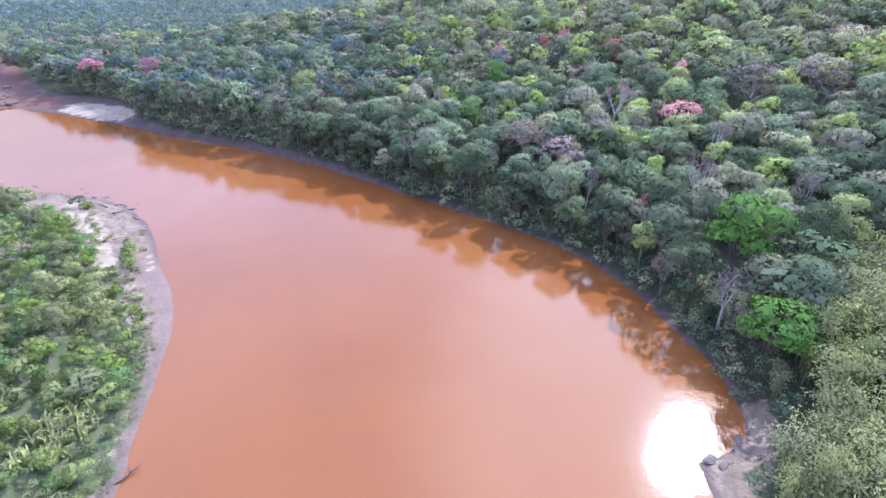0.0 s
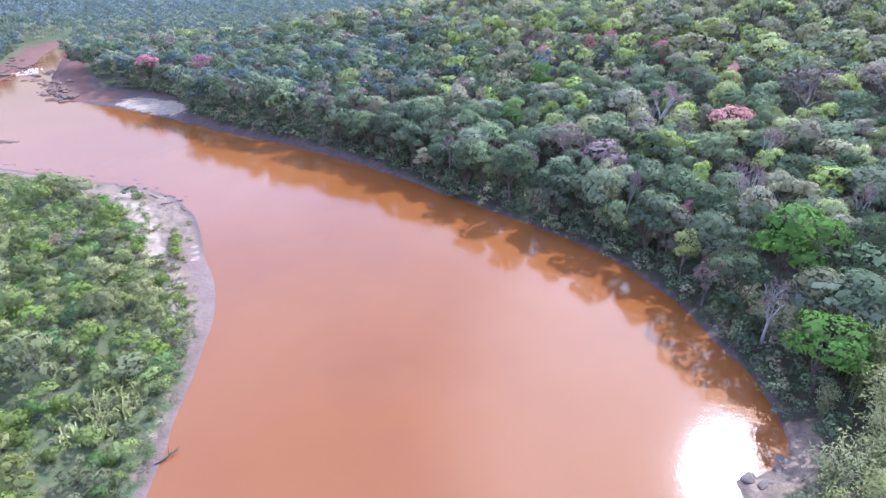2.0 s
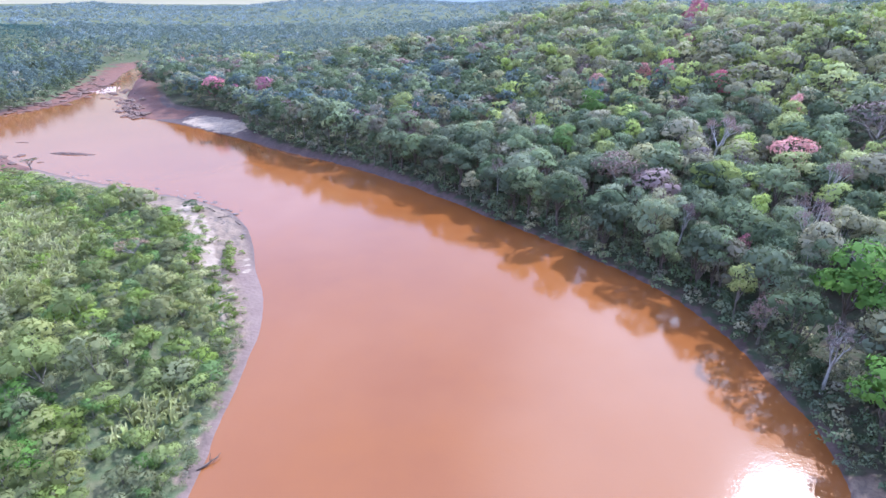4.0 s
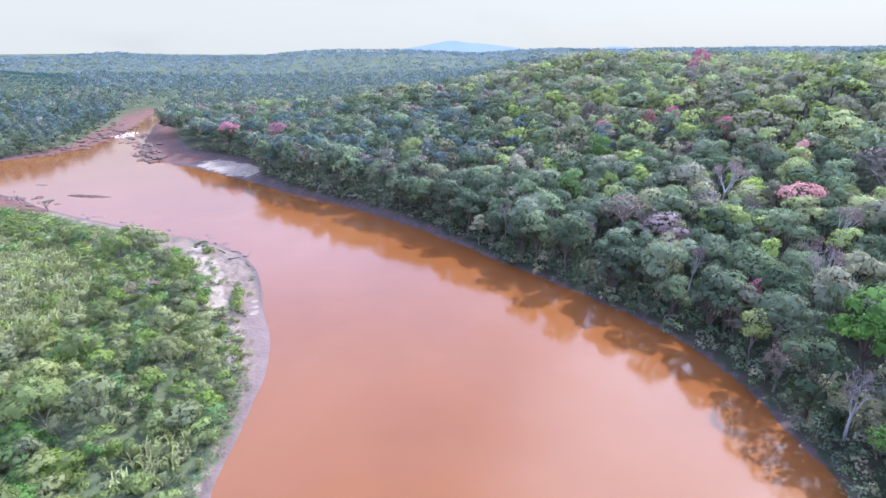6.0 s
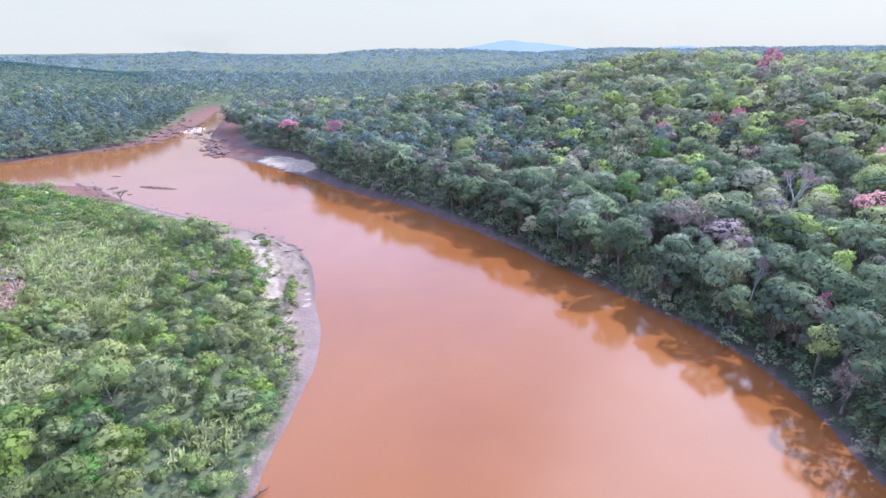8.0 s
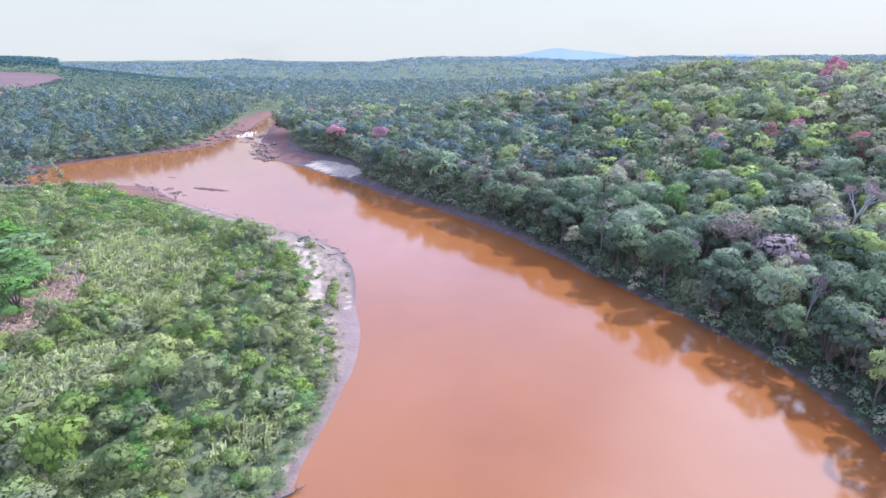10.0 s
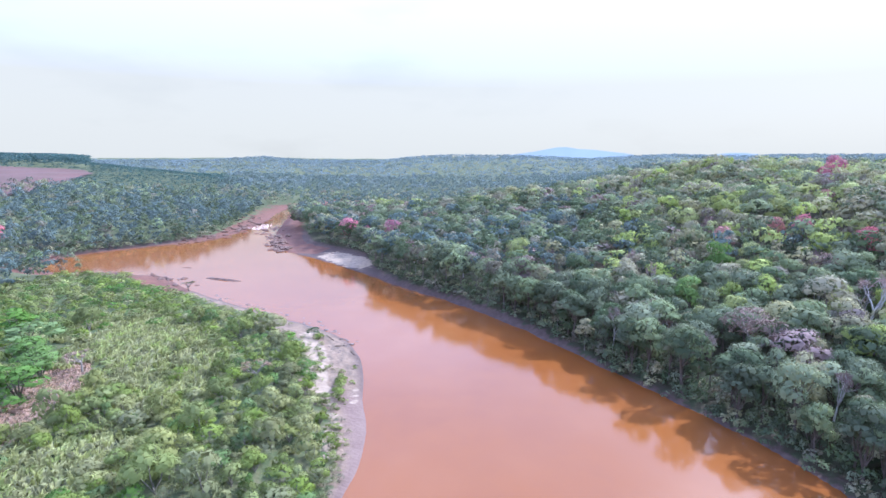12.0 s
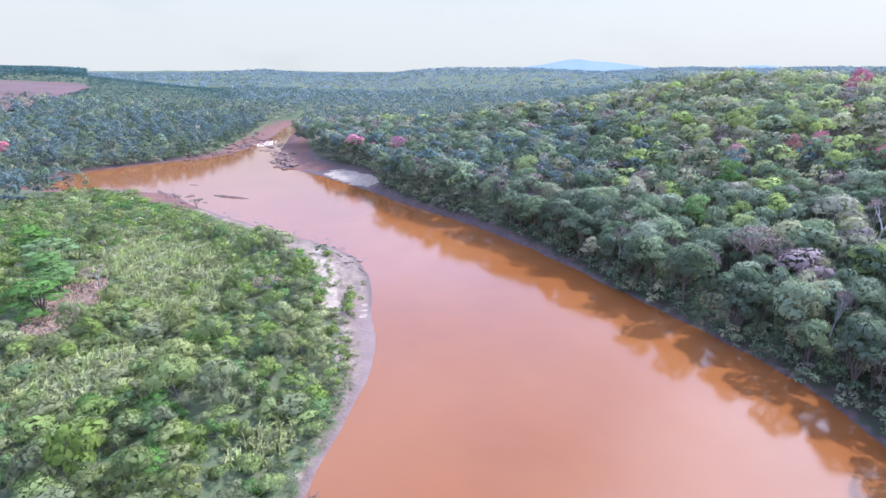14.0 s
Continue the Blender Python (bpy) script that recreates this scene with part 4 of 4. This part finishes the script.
far_under = spots(rs, (-345, 150), (-262, 330), 3.2, lambda x, y, z, d, e: (e < 0.5) & (d > np.where(y > 235, far_strip(y) - 3, 0.8)) & (d < far_strip(y) + 7))
bank_rows = np.vstack([bank_rows, far_under])
bank_rows = sized(rs, bank_rows, choose(rs, len(bank_rows), {DEEP: 5, FOREST: 4, OLIVE: 2, GREY: 1}), wide=(0.6, 1.3), tall=(0.5, 1.4))
BANK_S = [tree_shape(320 + i, 2.3, 4.2, 0.5, 70, 5, 0.1, limbs=False, under=-0.1, heart=8) for i in range(5)]
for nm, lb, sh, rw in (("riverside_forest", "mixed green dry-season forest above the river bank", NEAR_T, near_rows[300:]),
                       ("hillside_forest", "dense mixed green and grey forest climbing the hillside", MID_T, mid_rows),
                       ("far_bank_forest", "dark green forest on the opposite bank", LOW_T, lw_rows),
                       ("far_slope_forest", "forest on the slopes beyond the bend, leaves tinted for haze", SLOPE_T, slope_rows),
                       ("distant_forest", "forest over the far hills, leaves tinted blue-green for haze", FAR_T, far_rows),
                       ("horizon_forest", "forest reaching the horizon, leaves tinted pale blue for haze", HAZE_T, haze_rows),
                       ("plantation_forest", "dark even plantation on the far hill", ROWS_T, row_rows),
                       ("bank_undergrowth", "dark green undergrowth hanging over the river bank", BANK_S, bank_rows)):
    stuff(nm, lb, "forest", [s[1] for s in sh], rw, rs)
trunk_rows = np.vstack([mid_rows[reach(mid_rows[:, 0], mid_rows[:, 1]) < 300], near_rows[300:]]).copy()
trunk_rows = trunk_rows[::3]
trunk_rows[:, 5] = 0
stuff("hillside_trunks", "pale slender trunks among the hillside forest", "forest", [tube([(0, 0, -0.5), (0.2, 0.1, 6), (0.1, 0.4, 11)], [0.28, 0.2, 0.06], 4)], trunk_rows, rs, [BARK])

# ---------------------------------------------------------------- flat bank with scrub and reeds
SCRUB = [tree_shape(300 + i, 2.6, 4.4, 0.23, 780, 5 + i % 3, 0.10, under=-0.2, aspect=0.5, loose=0.16, heart=30) for i in range(8)]
SCRUB_FAR = [tree_shape(340 + i, 2.6, 4.2, 0.5, 90, 5, 0.08, limbs=False, under=-0.1, heart=10) for i in range(6)]


def reedy(x, y):
    a = np.hypot(((x + 128) * 0.85 - (y - 98) * 0.52) / 40, ((x + 128) * 0.52 + (y - 98) * 0.85) / 17)
    b = np.hypot((x + 92) / 15, (y - 50) / 12)
    c = np.hypot((x + 50) / 3, (y - 52) / 6)
    return np.minimum(np.minimum(a, b), c) + 0.25 * waves(x, y, 16, 21)


def strawy(x, y):
    return np.hypot(((x + 122) * 0.62 - (y - 70) * 0.78) / 19, ((x + 122) * 0.78 + (y - 70) * 0.62) / 5.5) + 0.2 * waves(x, y, 9, 22)


def scrubland(x, y, z, d, e):
    return (e < 0.5) & (d > np.where((x < -186) & (x > -262), 10 + 6 * smooth(-x, 186, 205), mud_strip(x, y, True) + 0.8)) & (reach(x, y) < 320) & (x > -262 - 0.35 * (y - 160)) & (y < 240) & ~((x < -232) & (y < 154))


# broad leafy domes that stand out of the scrub
rd = np.random.RandomState(77)
THICKET = meshes("thicket", [tree_shape(360 + i, 5.0, 7.5, 0.34, 1300, 7 + i % 4, 0.04, under=-0.35, aspect=0.5, loose=0.14, heart=34) for i in range(5)])
domes = spots(rd, (-200, 30), (-36, 150), 8.2, lambda x, y, z, d, e: scrubland(x, y, z, d, e) & (d > mud_strip(x, y, True) + 4.5) & (reedy(x, y) > 0.95) & (strawy(x, y) > 1.5) & (reach(x, y) < 190))
domes = apart_from(domes[rd.uniform(0, 1, len(domes)) < 0.62], SINGLE)
DOME_WORDS = {SCRUB_A: "leafy green", SCRUB_B: "pale green", SCRUB_C: "dusty grey-green", BRIGHT: "bright green"}
for (x, y, z, d, e), m in zip(domes, choose(rd, len(domes), {SCRUB_A: 5, SCRUB_B: 2.5, SCRUB_C: 2.2, BRIGHT: 2.2})):
    w, f = THICKET[rd.randint(5)]
    r = rd.uniform(3.0, 5.6) * (0.7 + 0.3 * smooth(d, 6, 22))
    specimen("shrub", w, f, BARK, LEAF[int(m)], x, y, z, rd.uniform(0, 360), r / 5.0, r / 5.0 * rd.uniform(0.85, 1.25), DOME_WORDS[int(m)] + " broad domed thicket on the flat river bank", "bank thickets", "foliage")
    SINGLE.append((x, y, 0.7 * r))
scrub_rows = apart_from(spots(rs, (-300, 30), (-36, 230), 3.15, scrubland), SINGLE)
r1, r2 = reedy(scrub_rows[:, 0], scrub_rows[:, 1]), strawy(scrub_rows[:, 0], scrub_rows[:, 1])
scrub_rows = scrub_rows[(r1 > rs.uniform(0.8, 1.1, len(r1)) - 0.5 * (rs.uniform(0, 1, len(r1)) < 0.12)) & (r2 > 1)]
scrub_rows = sized(rs, scrub_rows, choose(rs, len(scrub_rows), {SCRUB_A: 7, SCRUB_B: 3, LIGHT: 0.4, SCRUB_C: 2.2, BRIGHT: 2.5}), wide=(0.55, 1.5), tall=(0.45, 1.1))
edge = survey(scrub_rows[:, :2])[1] - mud_strip(scrub_rows[:, 0], scrub_rows[:, 1], True)
scrub_rows[:, 3:5] *= (0.45 + 0.55 * smooth(edge, 0, 4.5))[:, None]
scrub_rows[:, 4] *= 1 - 0.5 * smooth(scrub_rows[:, 1], 112, 138) * smooth(edge, 22, 6)
scrub_rows = scrub_rows[np.argsort(reach(scrub_rows[:, 0], scrub_rows[:, 1]))]
SCRUB_M = meshes("scrub", SCRUB)
WORDS.update({BRIGHT: "bright green", SCRUB_A: "leafy green", SCRUB_B: "pale green", SCRUB_C: "dusty grey-green"})
for x, y, z, wide, tall, m in scrub_rows[:300]:
    w, f = SCRUB_M[rs.randint(len(SCRUB_M))]
    specimen("shrub", w, f, BARK, LEAF[int(m)], x, y, z, rs.uniform(0, 360), wide, tall, WORDS[int(m)] + " rounded shrub on the flat river bank", "bank shrubs", "foliage")
rest = scrub_rows[300:]
close = reach(rest[:, 0], rest[:, 1]) < 122
stuff("bank_scrub", "dense green scrub on the flat river bank", "scrub", [s[1] for s in SCRUB], rest[close], rs)
stuff("bank_scrub", "low green scrub towards the inlet", "scrub", [s[1] for s in SCRUB_FAR], rest[~close], rs)
TUFTS = [tuft_shape(400 + i, 14, 2.2, 0.55, 0.34) for i in range(6)]
reed_rows = spots(rs, (-220, 30), (-36, 160), 1.6, lambda x, y, z, d, e: scrubland(x, y, z, d, e) & (reedy(x, y) < 1.1))
reed_rows = apart_from(reed_rows, SINGLE)
reed_rows = sized(rs, reed_rows, choose(rs, len(reed_rows), {REED: 5, SCRUB_B: 1.2, LIGHT: 1}), wide=(0.8, 1.3), tall=(0.6, 1.25))
stuff("reed_bed", "pale yellow-green reeds and cane on the flat bank", "reeds", TUFTS, reed_rows, rs)
straw_rows = spots(rs, (-150, 40), (-90, 110), 0.9, lambda x, y, z, d, e: (strawy(x, y) < 1.1))
straw_rows = sized(rs, straw_rows, np.full(len(straw_rows), STRAW), wide=(0.5, 1.0), tall=(0.2, 0.5))
stuff("dry_grass", "dry brown grass in a clearing", "grass", TUFTS, straw_rows, rs)

# ---------------------------------------------------------------- bamboo on the near bank


def bamboo_shape(seed):
    """Arching culms and drooping sprays of narrow leaves: (culms, leaves)."""
    rng = np.random.RandomState(seed)
    culms, cs, ns = [], [], []
    for _ in range(16):
        a, r = rng.uniform(0, 6.28), 0.7 * math.sqrt(rng.uniform())
        o = np.array([math.cos(a), math.sin(a), 0])
        h, lean = rng.uniform(7, 10.5), rng.uniform(1.0, 3.6)
        pts = [o * r + [0, 0, -0.4], o * (r + lean * 0.12) + [0, 0, h * 0.45], o * (r + lean * 0.45) + [0, 0, h * 0.85], o * (r + lean) + [0, 0, h * 0.93]]
        culms.append(tube(pts, [0.06, 0.055, 0.04, 0.012], 4))
        n = 58
        u = rng.uniform(0.3, 1, n)
        p = np.stack([np.interp(u, [0, 0.45, 0.8, 1], [q[k] for q in pts]) for k in range(3)], 1)
        p = p + rng.normal(size=(n, 3)) * [0.55, 0.55, 0.35] - [0, 0, 0.2]
        cs.append(p); ns.append(rng.normal(size=(n, 3)) * 0.5 + [0, 0, 1] + o * 0.4)
    c, nn = np.vstack(cs), np.vstack(ns)
    rnd = c * [0.28, 0.28, 0.06] + [0, 0, 0.35]
    rnd /= np.linalg.norm(rnd, axis=1)[:, None]
    (cv, cq), (lv, lq, ln) = joined(culms), leaves(rng, c, nn, 0.54, 0.3, 0.7, rnd)
    cn = cv * [1, 1, 0] + [0, 0, 0.2]
    cn /= np.linalg.norm(cn, axis=1)[:, None]
    index = np.r_[np.zeros(len(cq), int), np.ones(len(lq), int)]
    return quad_mesh("bamboo_clump", np.vstack([cv, lv]), np.vstack([cq, lq + len(cv)]), [CULM, LEAF[BAMBOO]], index, normals=np.vstack([cn, ln]))


CULM = plain_material("culm_green", (0.20, 0.22, 0.09), (0.28, 0.27, 0.13), 1.0, 0.5)
BAMBOO_M = [bamboo_shape(500 + i) for i in range(5)]
rb = np.random.RandomState(5)
bam = spots(rb, (30, 15), (110, 100), 3.7, lambda x, y, z, d, e: (e > 0.5) & (d > 5.0))
bam = bam[BAMBOO_AREA(bam)]
for x, y, z, d, e in bam:
    k = rb.uniform(0.75, 1.1) * (0.7 + 0.3 * smooth(d, 3, 9))
    clump = new("bamboo_clump", BAMBOO_M[rb.randint(5)])
    clump.matrix_basis = pose(x, y, z, 0, 0, rb.uniform(0, 360)) @ Matrix.Diagonal((k * 1.1, k * 1.1, k, 1))
    tagged(clump, "arching clump of pale green feathery bamboo by the water", "bamboo", "bamboo grove")

# ---------------------------------------------------------------- rocks, islet and drift on the water's edge


def rock_mesh(seed, flat=0.45):
    """A weathered, ledged boulder about one metre across."""
    rng = np.random.RandomState(seed)
    bm = bmesh.new()
    bmesh.ops.create_icosphere(bm, subdivisions=2, radius=0.5)
    off = Vector(rng.uniform(-50, 50, 3))
    for v in bm.verts:
        n = noise.noise(v.co * 2.2 + off) * 0.42 + noise.noise(v.co * 5 + off) * 0.16
        v.co = v.co * (1 + n)
        v.co.z = round(v.co.z * 6) / 6 * 0.55 + v.co.z * 0.45
        v.co.z *= flat
    me = bpy.data.meshes.new("rock")
    bm.to_mesh(me); bm.free()
    me.materials.append(ROCK)
    return me


PALE = plain_material("pale_rock", (0.22, 0.165, 0.14), (0.15, 0.11, 0.095), 0.8, 0.9, 0.6)
ROCKS = [rock_mesh(600 + i) for i in range(8)]


def rock(x, y, size, long, turn, label, group, mat=ROCK, sink=0.1):
    o = new("rock", ROCKS[rb.randint(8)])
    z = float(survey(np.array([[x, y]]))[0][0])
    o.matrix_basis = pose(x, y, max(z, -0.25) + size * 0.12 - sink, 0, 0, turn) @ Matrix.Diagonal((size * long, size, size, 1))
    o.material_slots[0].link = "OBJECT"
    o.material_slots[0].material = mat
    return tagged(o, label, "rock", group)


def along(points, n, spread, lo, hi, label, group, mat=ROCK, turn=30):
    p = spline(points, 12)
    for _ in range(n):
        q = p[rb.randint(len(p))] + rb.normal(size=2) * spread
        rock(q[0], q[1], rb.uniform(lo, hi) * rb.uniform(0.6, 1.0), rb.uniform(1.0, 2.2), turn + rb.normal() * 25, label, group, mat)


def rubble(points, n, spread, lo, hi, label, turn):
    """Many rocks along a far shore, too small to pick apart, in one mesh."""
    p, vs, fs, at = spline(points, 12), [], [], 0
    for _ in range(n):
        q = p[rb.randint(len(p))] + rb.normal(size=2) * spread
        size, long = rb.uniform(lo, hi) * rb.uniform(0.6, 1.0), rb.uniform(1.0, 2.2)
        z = max(float(survey(np.array([q]))[0][0]), -0.25) + size * 0.12 - 0.1
        m = pose(q[0], q[1], z, 0, 0, turn + rb.normal() * 25) @ Matrix.Diagonal((size * long, size, size, 1))
        me = ROCKS[rb.randint(8)]
        vs += [m @ v.co for v in me.vertices]
        fs += [[k + at for k in f.vertices] for f in me.polygons]
        at = len(vs)
    return tagged(new("shore_rocks", quad_mesh("shore_rocks", np.array(vs), np.array(fs), [ROCK])), label, "rocks", kind="stuff")


along([(-190, 165), (-209, 174), (-224, 171), (-241, 166), (-255, 161)], 84, 3.4, 0.8, 2.8, "low red-brown ledge rock on the inlet bar", "inlet rocks", turn=150)
rubble([(-276, 250), (-280, 280), (-292, 315), (-308, 350)], 110, 4.5, 1.0, 3.6, "red-brown ledge rocks along the far channel", 70)
along([(-296, 300), (-306, 330), (-322, 365)], 30, 6.0, 1.5, 4.6, "broad red-brown rock shelf along the far channel", "channel rocks", turn=70)
rubble([(-200, 250), (-219, 263), (-240, 290), (-266, 325)], 80, 2.6, 0.8, 2.6, "dark red-brown rocks at the foot of the forest", 130)
along([(-200, 252), (-212, 258), (-222, 270), (-236, 284), (-250, 300)], 60, 3.2, 1.6, 4.4, "flat dark red-brown ledge on the rocky point", "point rocks", turn=120)
along([(-256, 298), (-264, 306), (-270, 320), (-274, 334)], 34, 2.2, 1.4, 3.8, "low red-brown rock on the spit by the rapids", "spit rocks", turn=110)
along([(-82, 131), (-96, 139), (-112, 144), (-135, 150), (-160, 156)], 64, 1.5, 0.5, 1.7, "flat pale mud-coated rock on the bank", "bank rocks", PALE, 165)
along([(-72, 116), (-80, 124), (-88, 131)], 34, 2.6, 0.3, 1.0, "pale eroded clay lump on the mud bank", "bank rocks", PALE, 130)
along([(33, 46), (36, 49), (39, 52)], 12, 0.8, 0.5, 1.6, "pale clay ledge on the spit", "spit rocks", PALE, 40)
rock(-222, 165, 2.0, 1.6, 10, "whitish sunlit rock on the inlet bar", "inlet rocks", PALE)


def islet(cx, cy, length, width, turn, tall, name, label):
    """A low rock bar just out of the water, with a ragged outline."""
    bm = bmesh.new()
    bmesh.ops.create_grid(bm, x_segments=46, y_segments=14, size=0.5)
    for v in bm.verts:
        u, w = v.co.x * 2, v.co.y * 2
        edge = 1 - (abs(u) ** 2.2 + abs(w) ** 2)
        n = noise.noise(Vector((u * 6, w * 2 + cx, 1.3))) * 0.5 + noise.noise(Vector((u * 17, w * 6, cy))) * 0.3
        v.co = Vector((u * length / 2, w * width / 2, tall * (edge * 0.9 + n * 0.8) - 0.12))
    me = bpy.data.meshes.new(name)
    bm.to_mesh(me); bm.free()
    me.materials.append(ROCK)
    o = new(name, me)
    o.matrix_basis = pose(cx, cy, 0, 0, 0, turn)
    return tagged(o, label, "rock")


islet(-179, 180, 21, 3.4, 2, 0.75, "rock_islet", "long low brown rock islet lying in the river")
islet(-215, 193, 7, 1.6, 10, 0.35, "rock_islet", "small half-drowned rock showing in the river")


def driftwood(x, y, turn, length, seed, label):
    """A stranded branch with side limbs."""
    rng = np.random.RandomState(seed)
    z = max(float(survey(np.array([[x, y]]))[0][0]), 0.0)
    main = [(k * length / 4, rng.normal() * 0.12, 0.1 + 0.12 * k * rng.uniform(0.3, 1)) for k in range(5)]
    root = new("driftwood")
    root.empty_display_size = 0.5
    root.matrix_basis = pose(x, y, z, 0, 0, turn)
    pieces = [("stem", tube(main, [0.16, 0.14, 0.11, 0.08, 0.03], 6))]
    for _ in range(6):
        i = rng.randint(1, 4)
        b = np.array(main[i])
        d = np.array([rng.uniform(-0.2, 0.8), rng.choice([-1, 1]) * rng.uniform(0.3, 1), rng.uniform(0.1, 0.8)]) * length * 0.25
        pieces.append(("limb", tube([b, b + d * 0.6, b + d + [0.1, 0, 0.1]], [0.07, 0.045, 0.015], 4)))
    for name, (v, q) in pieces:
        new(name, quad_mesh(name, v, q, [DRIFT], flat=False)).parent = root
    return tagged(root, label, "driftwood")


driftwood(-39.6, 44.5, 60, 3.4, 1, "dark bare driftwood branch stranded at the water's edge")
driftwood(-76.4, 122.6, 150, 2.6, 2, "dark snag lying on the mud bank")
driftwood(-84.5, 125.5, 25, 3.4, 3, "broken branch on the eroded bank")
driftwood(-88, 130, 150, 4.0, 4, "dark fallen branch on the pale bank")

# ---------------------------------------------------------------- low growth on the mud bank
low = spots(rb, (-130, 36), (-36, 150), 1.5, lambda x, y, z, d, e: (e < 0.5) & (d > 0.35 * mud_strip(x, y, True) + 0.6) & (d < mud_strip(x, y, True) + 2.5))
dl = low[:, 3] / mud_strip(low[:, 0], low[:, 1], True)
low = low[rb.uniform(0, 1, len(low)) < 0.10 + 0.75 * smooth(dl, 0.75, 1.1) + 0.45 * smooth(low[:, 1], 84, 70) * smooth(dl, 0.45, 0.8)]
low = sized(rb, low, choose(rb, len(low), {SCRUB_A: 3, SCRUB_C: 4, DEEP: 2, OLIVE: 1}), wide=(0.25, 0.6), tall=(0.16, 0.4))
WEEDS = [tree_shape(700 + i, 2.3, 4.0, 0.55, 110, 6, 0.05, limbs=False, under=0.0) for i in range(5)]
stuff("bank_weeds", "low green weeds creeping over the mud bank", "weeds", [s[1] for s in WEEDS], low, rb)
w, f = NAKED[1]
specimen("shrub", w, f, BARK_DARK, LEAF[DEEP], -176, 158, float(ground_at([(-176, 158)])[0]), 40, 0.75, 0.30, "dark twiggy bush leaning over the inlet", "sand shrubs", "foliage")
SAND_SHRUBS = [(-94.7, 129.5, 1.15), (-92, 128, 0.8), (-80.4, 112.9, 0.6), (-77.9, 107.4, 0.7), (-76, 109, 0.5), (-66, 93.1, 0.9), (-70, 106.5, 0.55), (-69, 104.5, 0.7), (-68, 102.5, 0.75), (-66.8, 100.5, 0.8), (-65.6, 98.3, 0.75), (-64.5, 96.2, 0.7), (-72, 109.5, 0.45), (-83, 116, 0.5), (-62.5, 92, 0.5), (-57.5, 85, 0.45), (-55.5, 81, 0.4), (-71, 114, 0.35), (-66.5, 105.5, 0.35), (-86, 119, 0.5), (-88, 124, 0.45)]
for (x, y, k), z in zip(SAND_SHRUBS, ground_at(SAND_SHRUBS)):
    w, f = SCRUB_M[rb.randint(len(SCRUB_M))]
    specimen("shrub", w, f, BARK_DARK, LEAF[DEEP if k > 0.9 else SCRUB_A], x, y, z, rb.uniform(0, 360), k, k * 0.62, "small dark green shrub alone on the sandy bank", "sand shrubs", "foliage")

# ---------------------------------------------------------------- rapids and the far blue hill


def foam_material():
    m, n, l = nodes_of("river_foam")
    s = n.new("ShaderNodeBsdfPrincipled"); s.inputs["Roughness"].default_value = 0.5
    l.new(mixed(n, l, noise_fac(n, l, 0.8), (0.75, 0.66, 0.62), (0.5, 0.33, 0.26)), s.inputs["Base Color"])
    o = n.new("ShaderNodeOutputMaterial"); l.new(s.outputs[0], o.inputs[0])
    return m


FOAM = foam_material()
froth = []
for _ in range(70):
    u = rb.uniform(0, 1)
    c = np.array([-279 - 14 * u + rb.normal() * 3, 318 + 26 * u + rb.normal() * 4, 0.06])
    a = rb.normal() * 0.4 + 2.1
    d = np.array([math.cos(a), math.sin(a), 0]) * rb.uniform(0.8, 2.6)
    froth.append(tube([c - d, c - d * 0.3 + [0, 0, 0.12], c + d * 0.4 + [0, 0, 0.1], c + d], [0.05, 0.3, 0.25, 0.05], 5))
tagged(new("rapids", quad_mesh("rapids", *joined(froth), [FOAM], flat=False)), "white broken water where the river narrows", "rapids", kind="stuff")


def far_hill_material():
    m, n, l = nodes_of("far_haze_glow")
    # glows by itself in an almost even haze blue, whatever light falls on it
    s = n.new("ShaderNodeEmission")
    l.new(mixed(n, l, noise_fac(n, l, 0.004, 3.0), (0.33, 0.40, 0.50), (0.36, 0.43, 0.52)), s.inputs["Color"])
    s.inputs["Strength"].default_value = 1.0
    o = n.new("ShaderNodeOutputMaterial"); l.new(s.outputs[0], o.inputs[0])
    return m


def far_range(az0, az1, dist, base, profile, name, label):
    """A distant ridge: profile gives height above the eye's level in degrees from one end to the other."""
    az = np.radians(np.linspace(az0, az1, 60))
    el = np.interp(np.linspace(0, 1, 60), *profile)
    top = EYE + dist * np.tan(np.radians(el))
    x, y = -np.sin(az) * dist, np.cos(az) * dist
    v = np.vstack([np.stack([x, y, 0 * x + base], 1), np.stack([x, y, top], 1), np.stack([x * 1.06, y * 1.06, 0 * x + base], 1)])
    i = np.arange(59)
    q = np.vstack([np.stack([i + 1, i, i + 60, i + 61], 1), np.stack([i + 61, i + 60, i + 120, i + 121], 1)])
    return tagged(new(name, quad_mesh(name, v, q, [FAR_BLUE], flat=False)), label, "hill", kind="structure")


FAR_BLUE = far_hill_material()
far_range(2.0, 15.5, 4300, 0, ([0, 0.12, 0.35, 0.45, 0.55, 0.62, 0.78, 1], [0.1, 0.36, 0.72, 0.78, 0.98, 0.94, 0.52, 0.1]), "backdrop_hill", "flat-topped backdrop hill glowing pale haze blue on the horizon")
far_range(-9.5, -3.0, 4300, 0, ([0, 0.4, 0.6, 1], [0.1, 0.42, 0.42, 0.1]), "backdrop_ridge", "backdrop ridge glowing faint haze blue on the horizon")
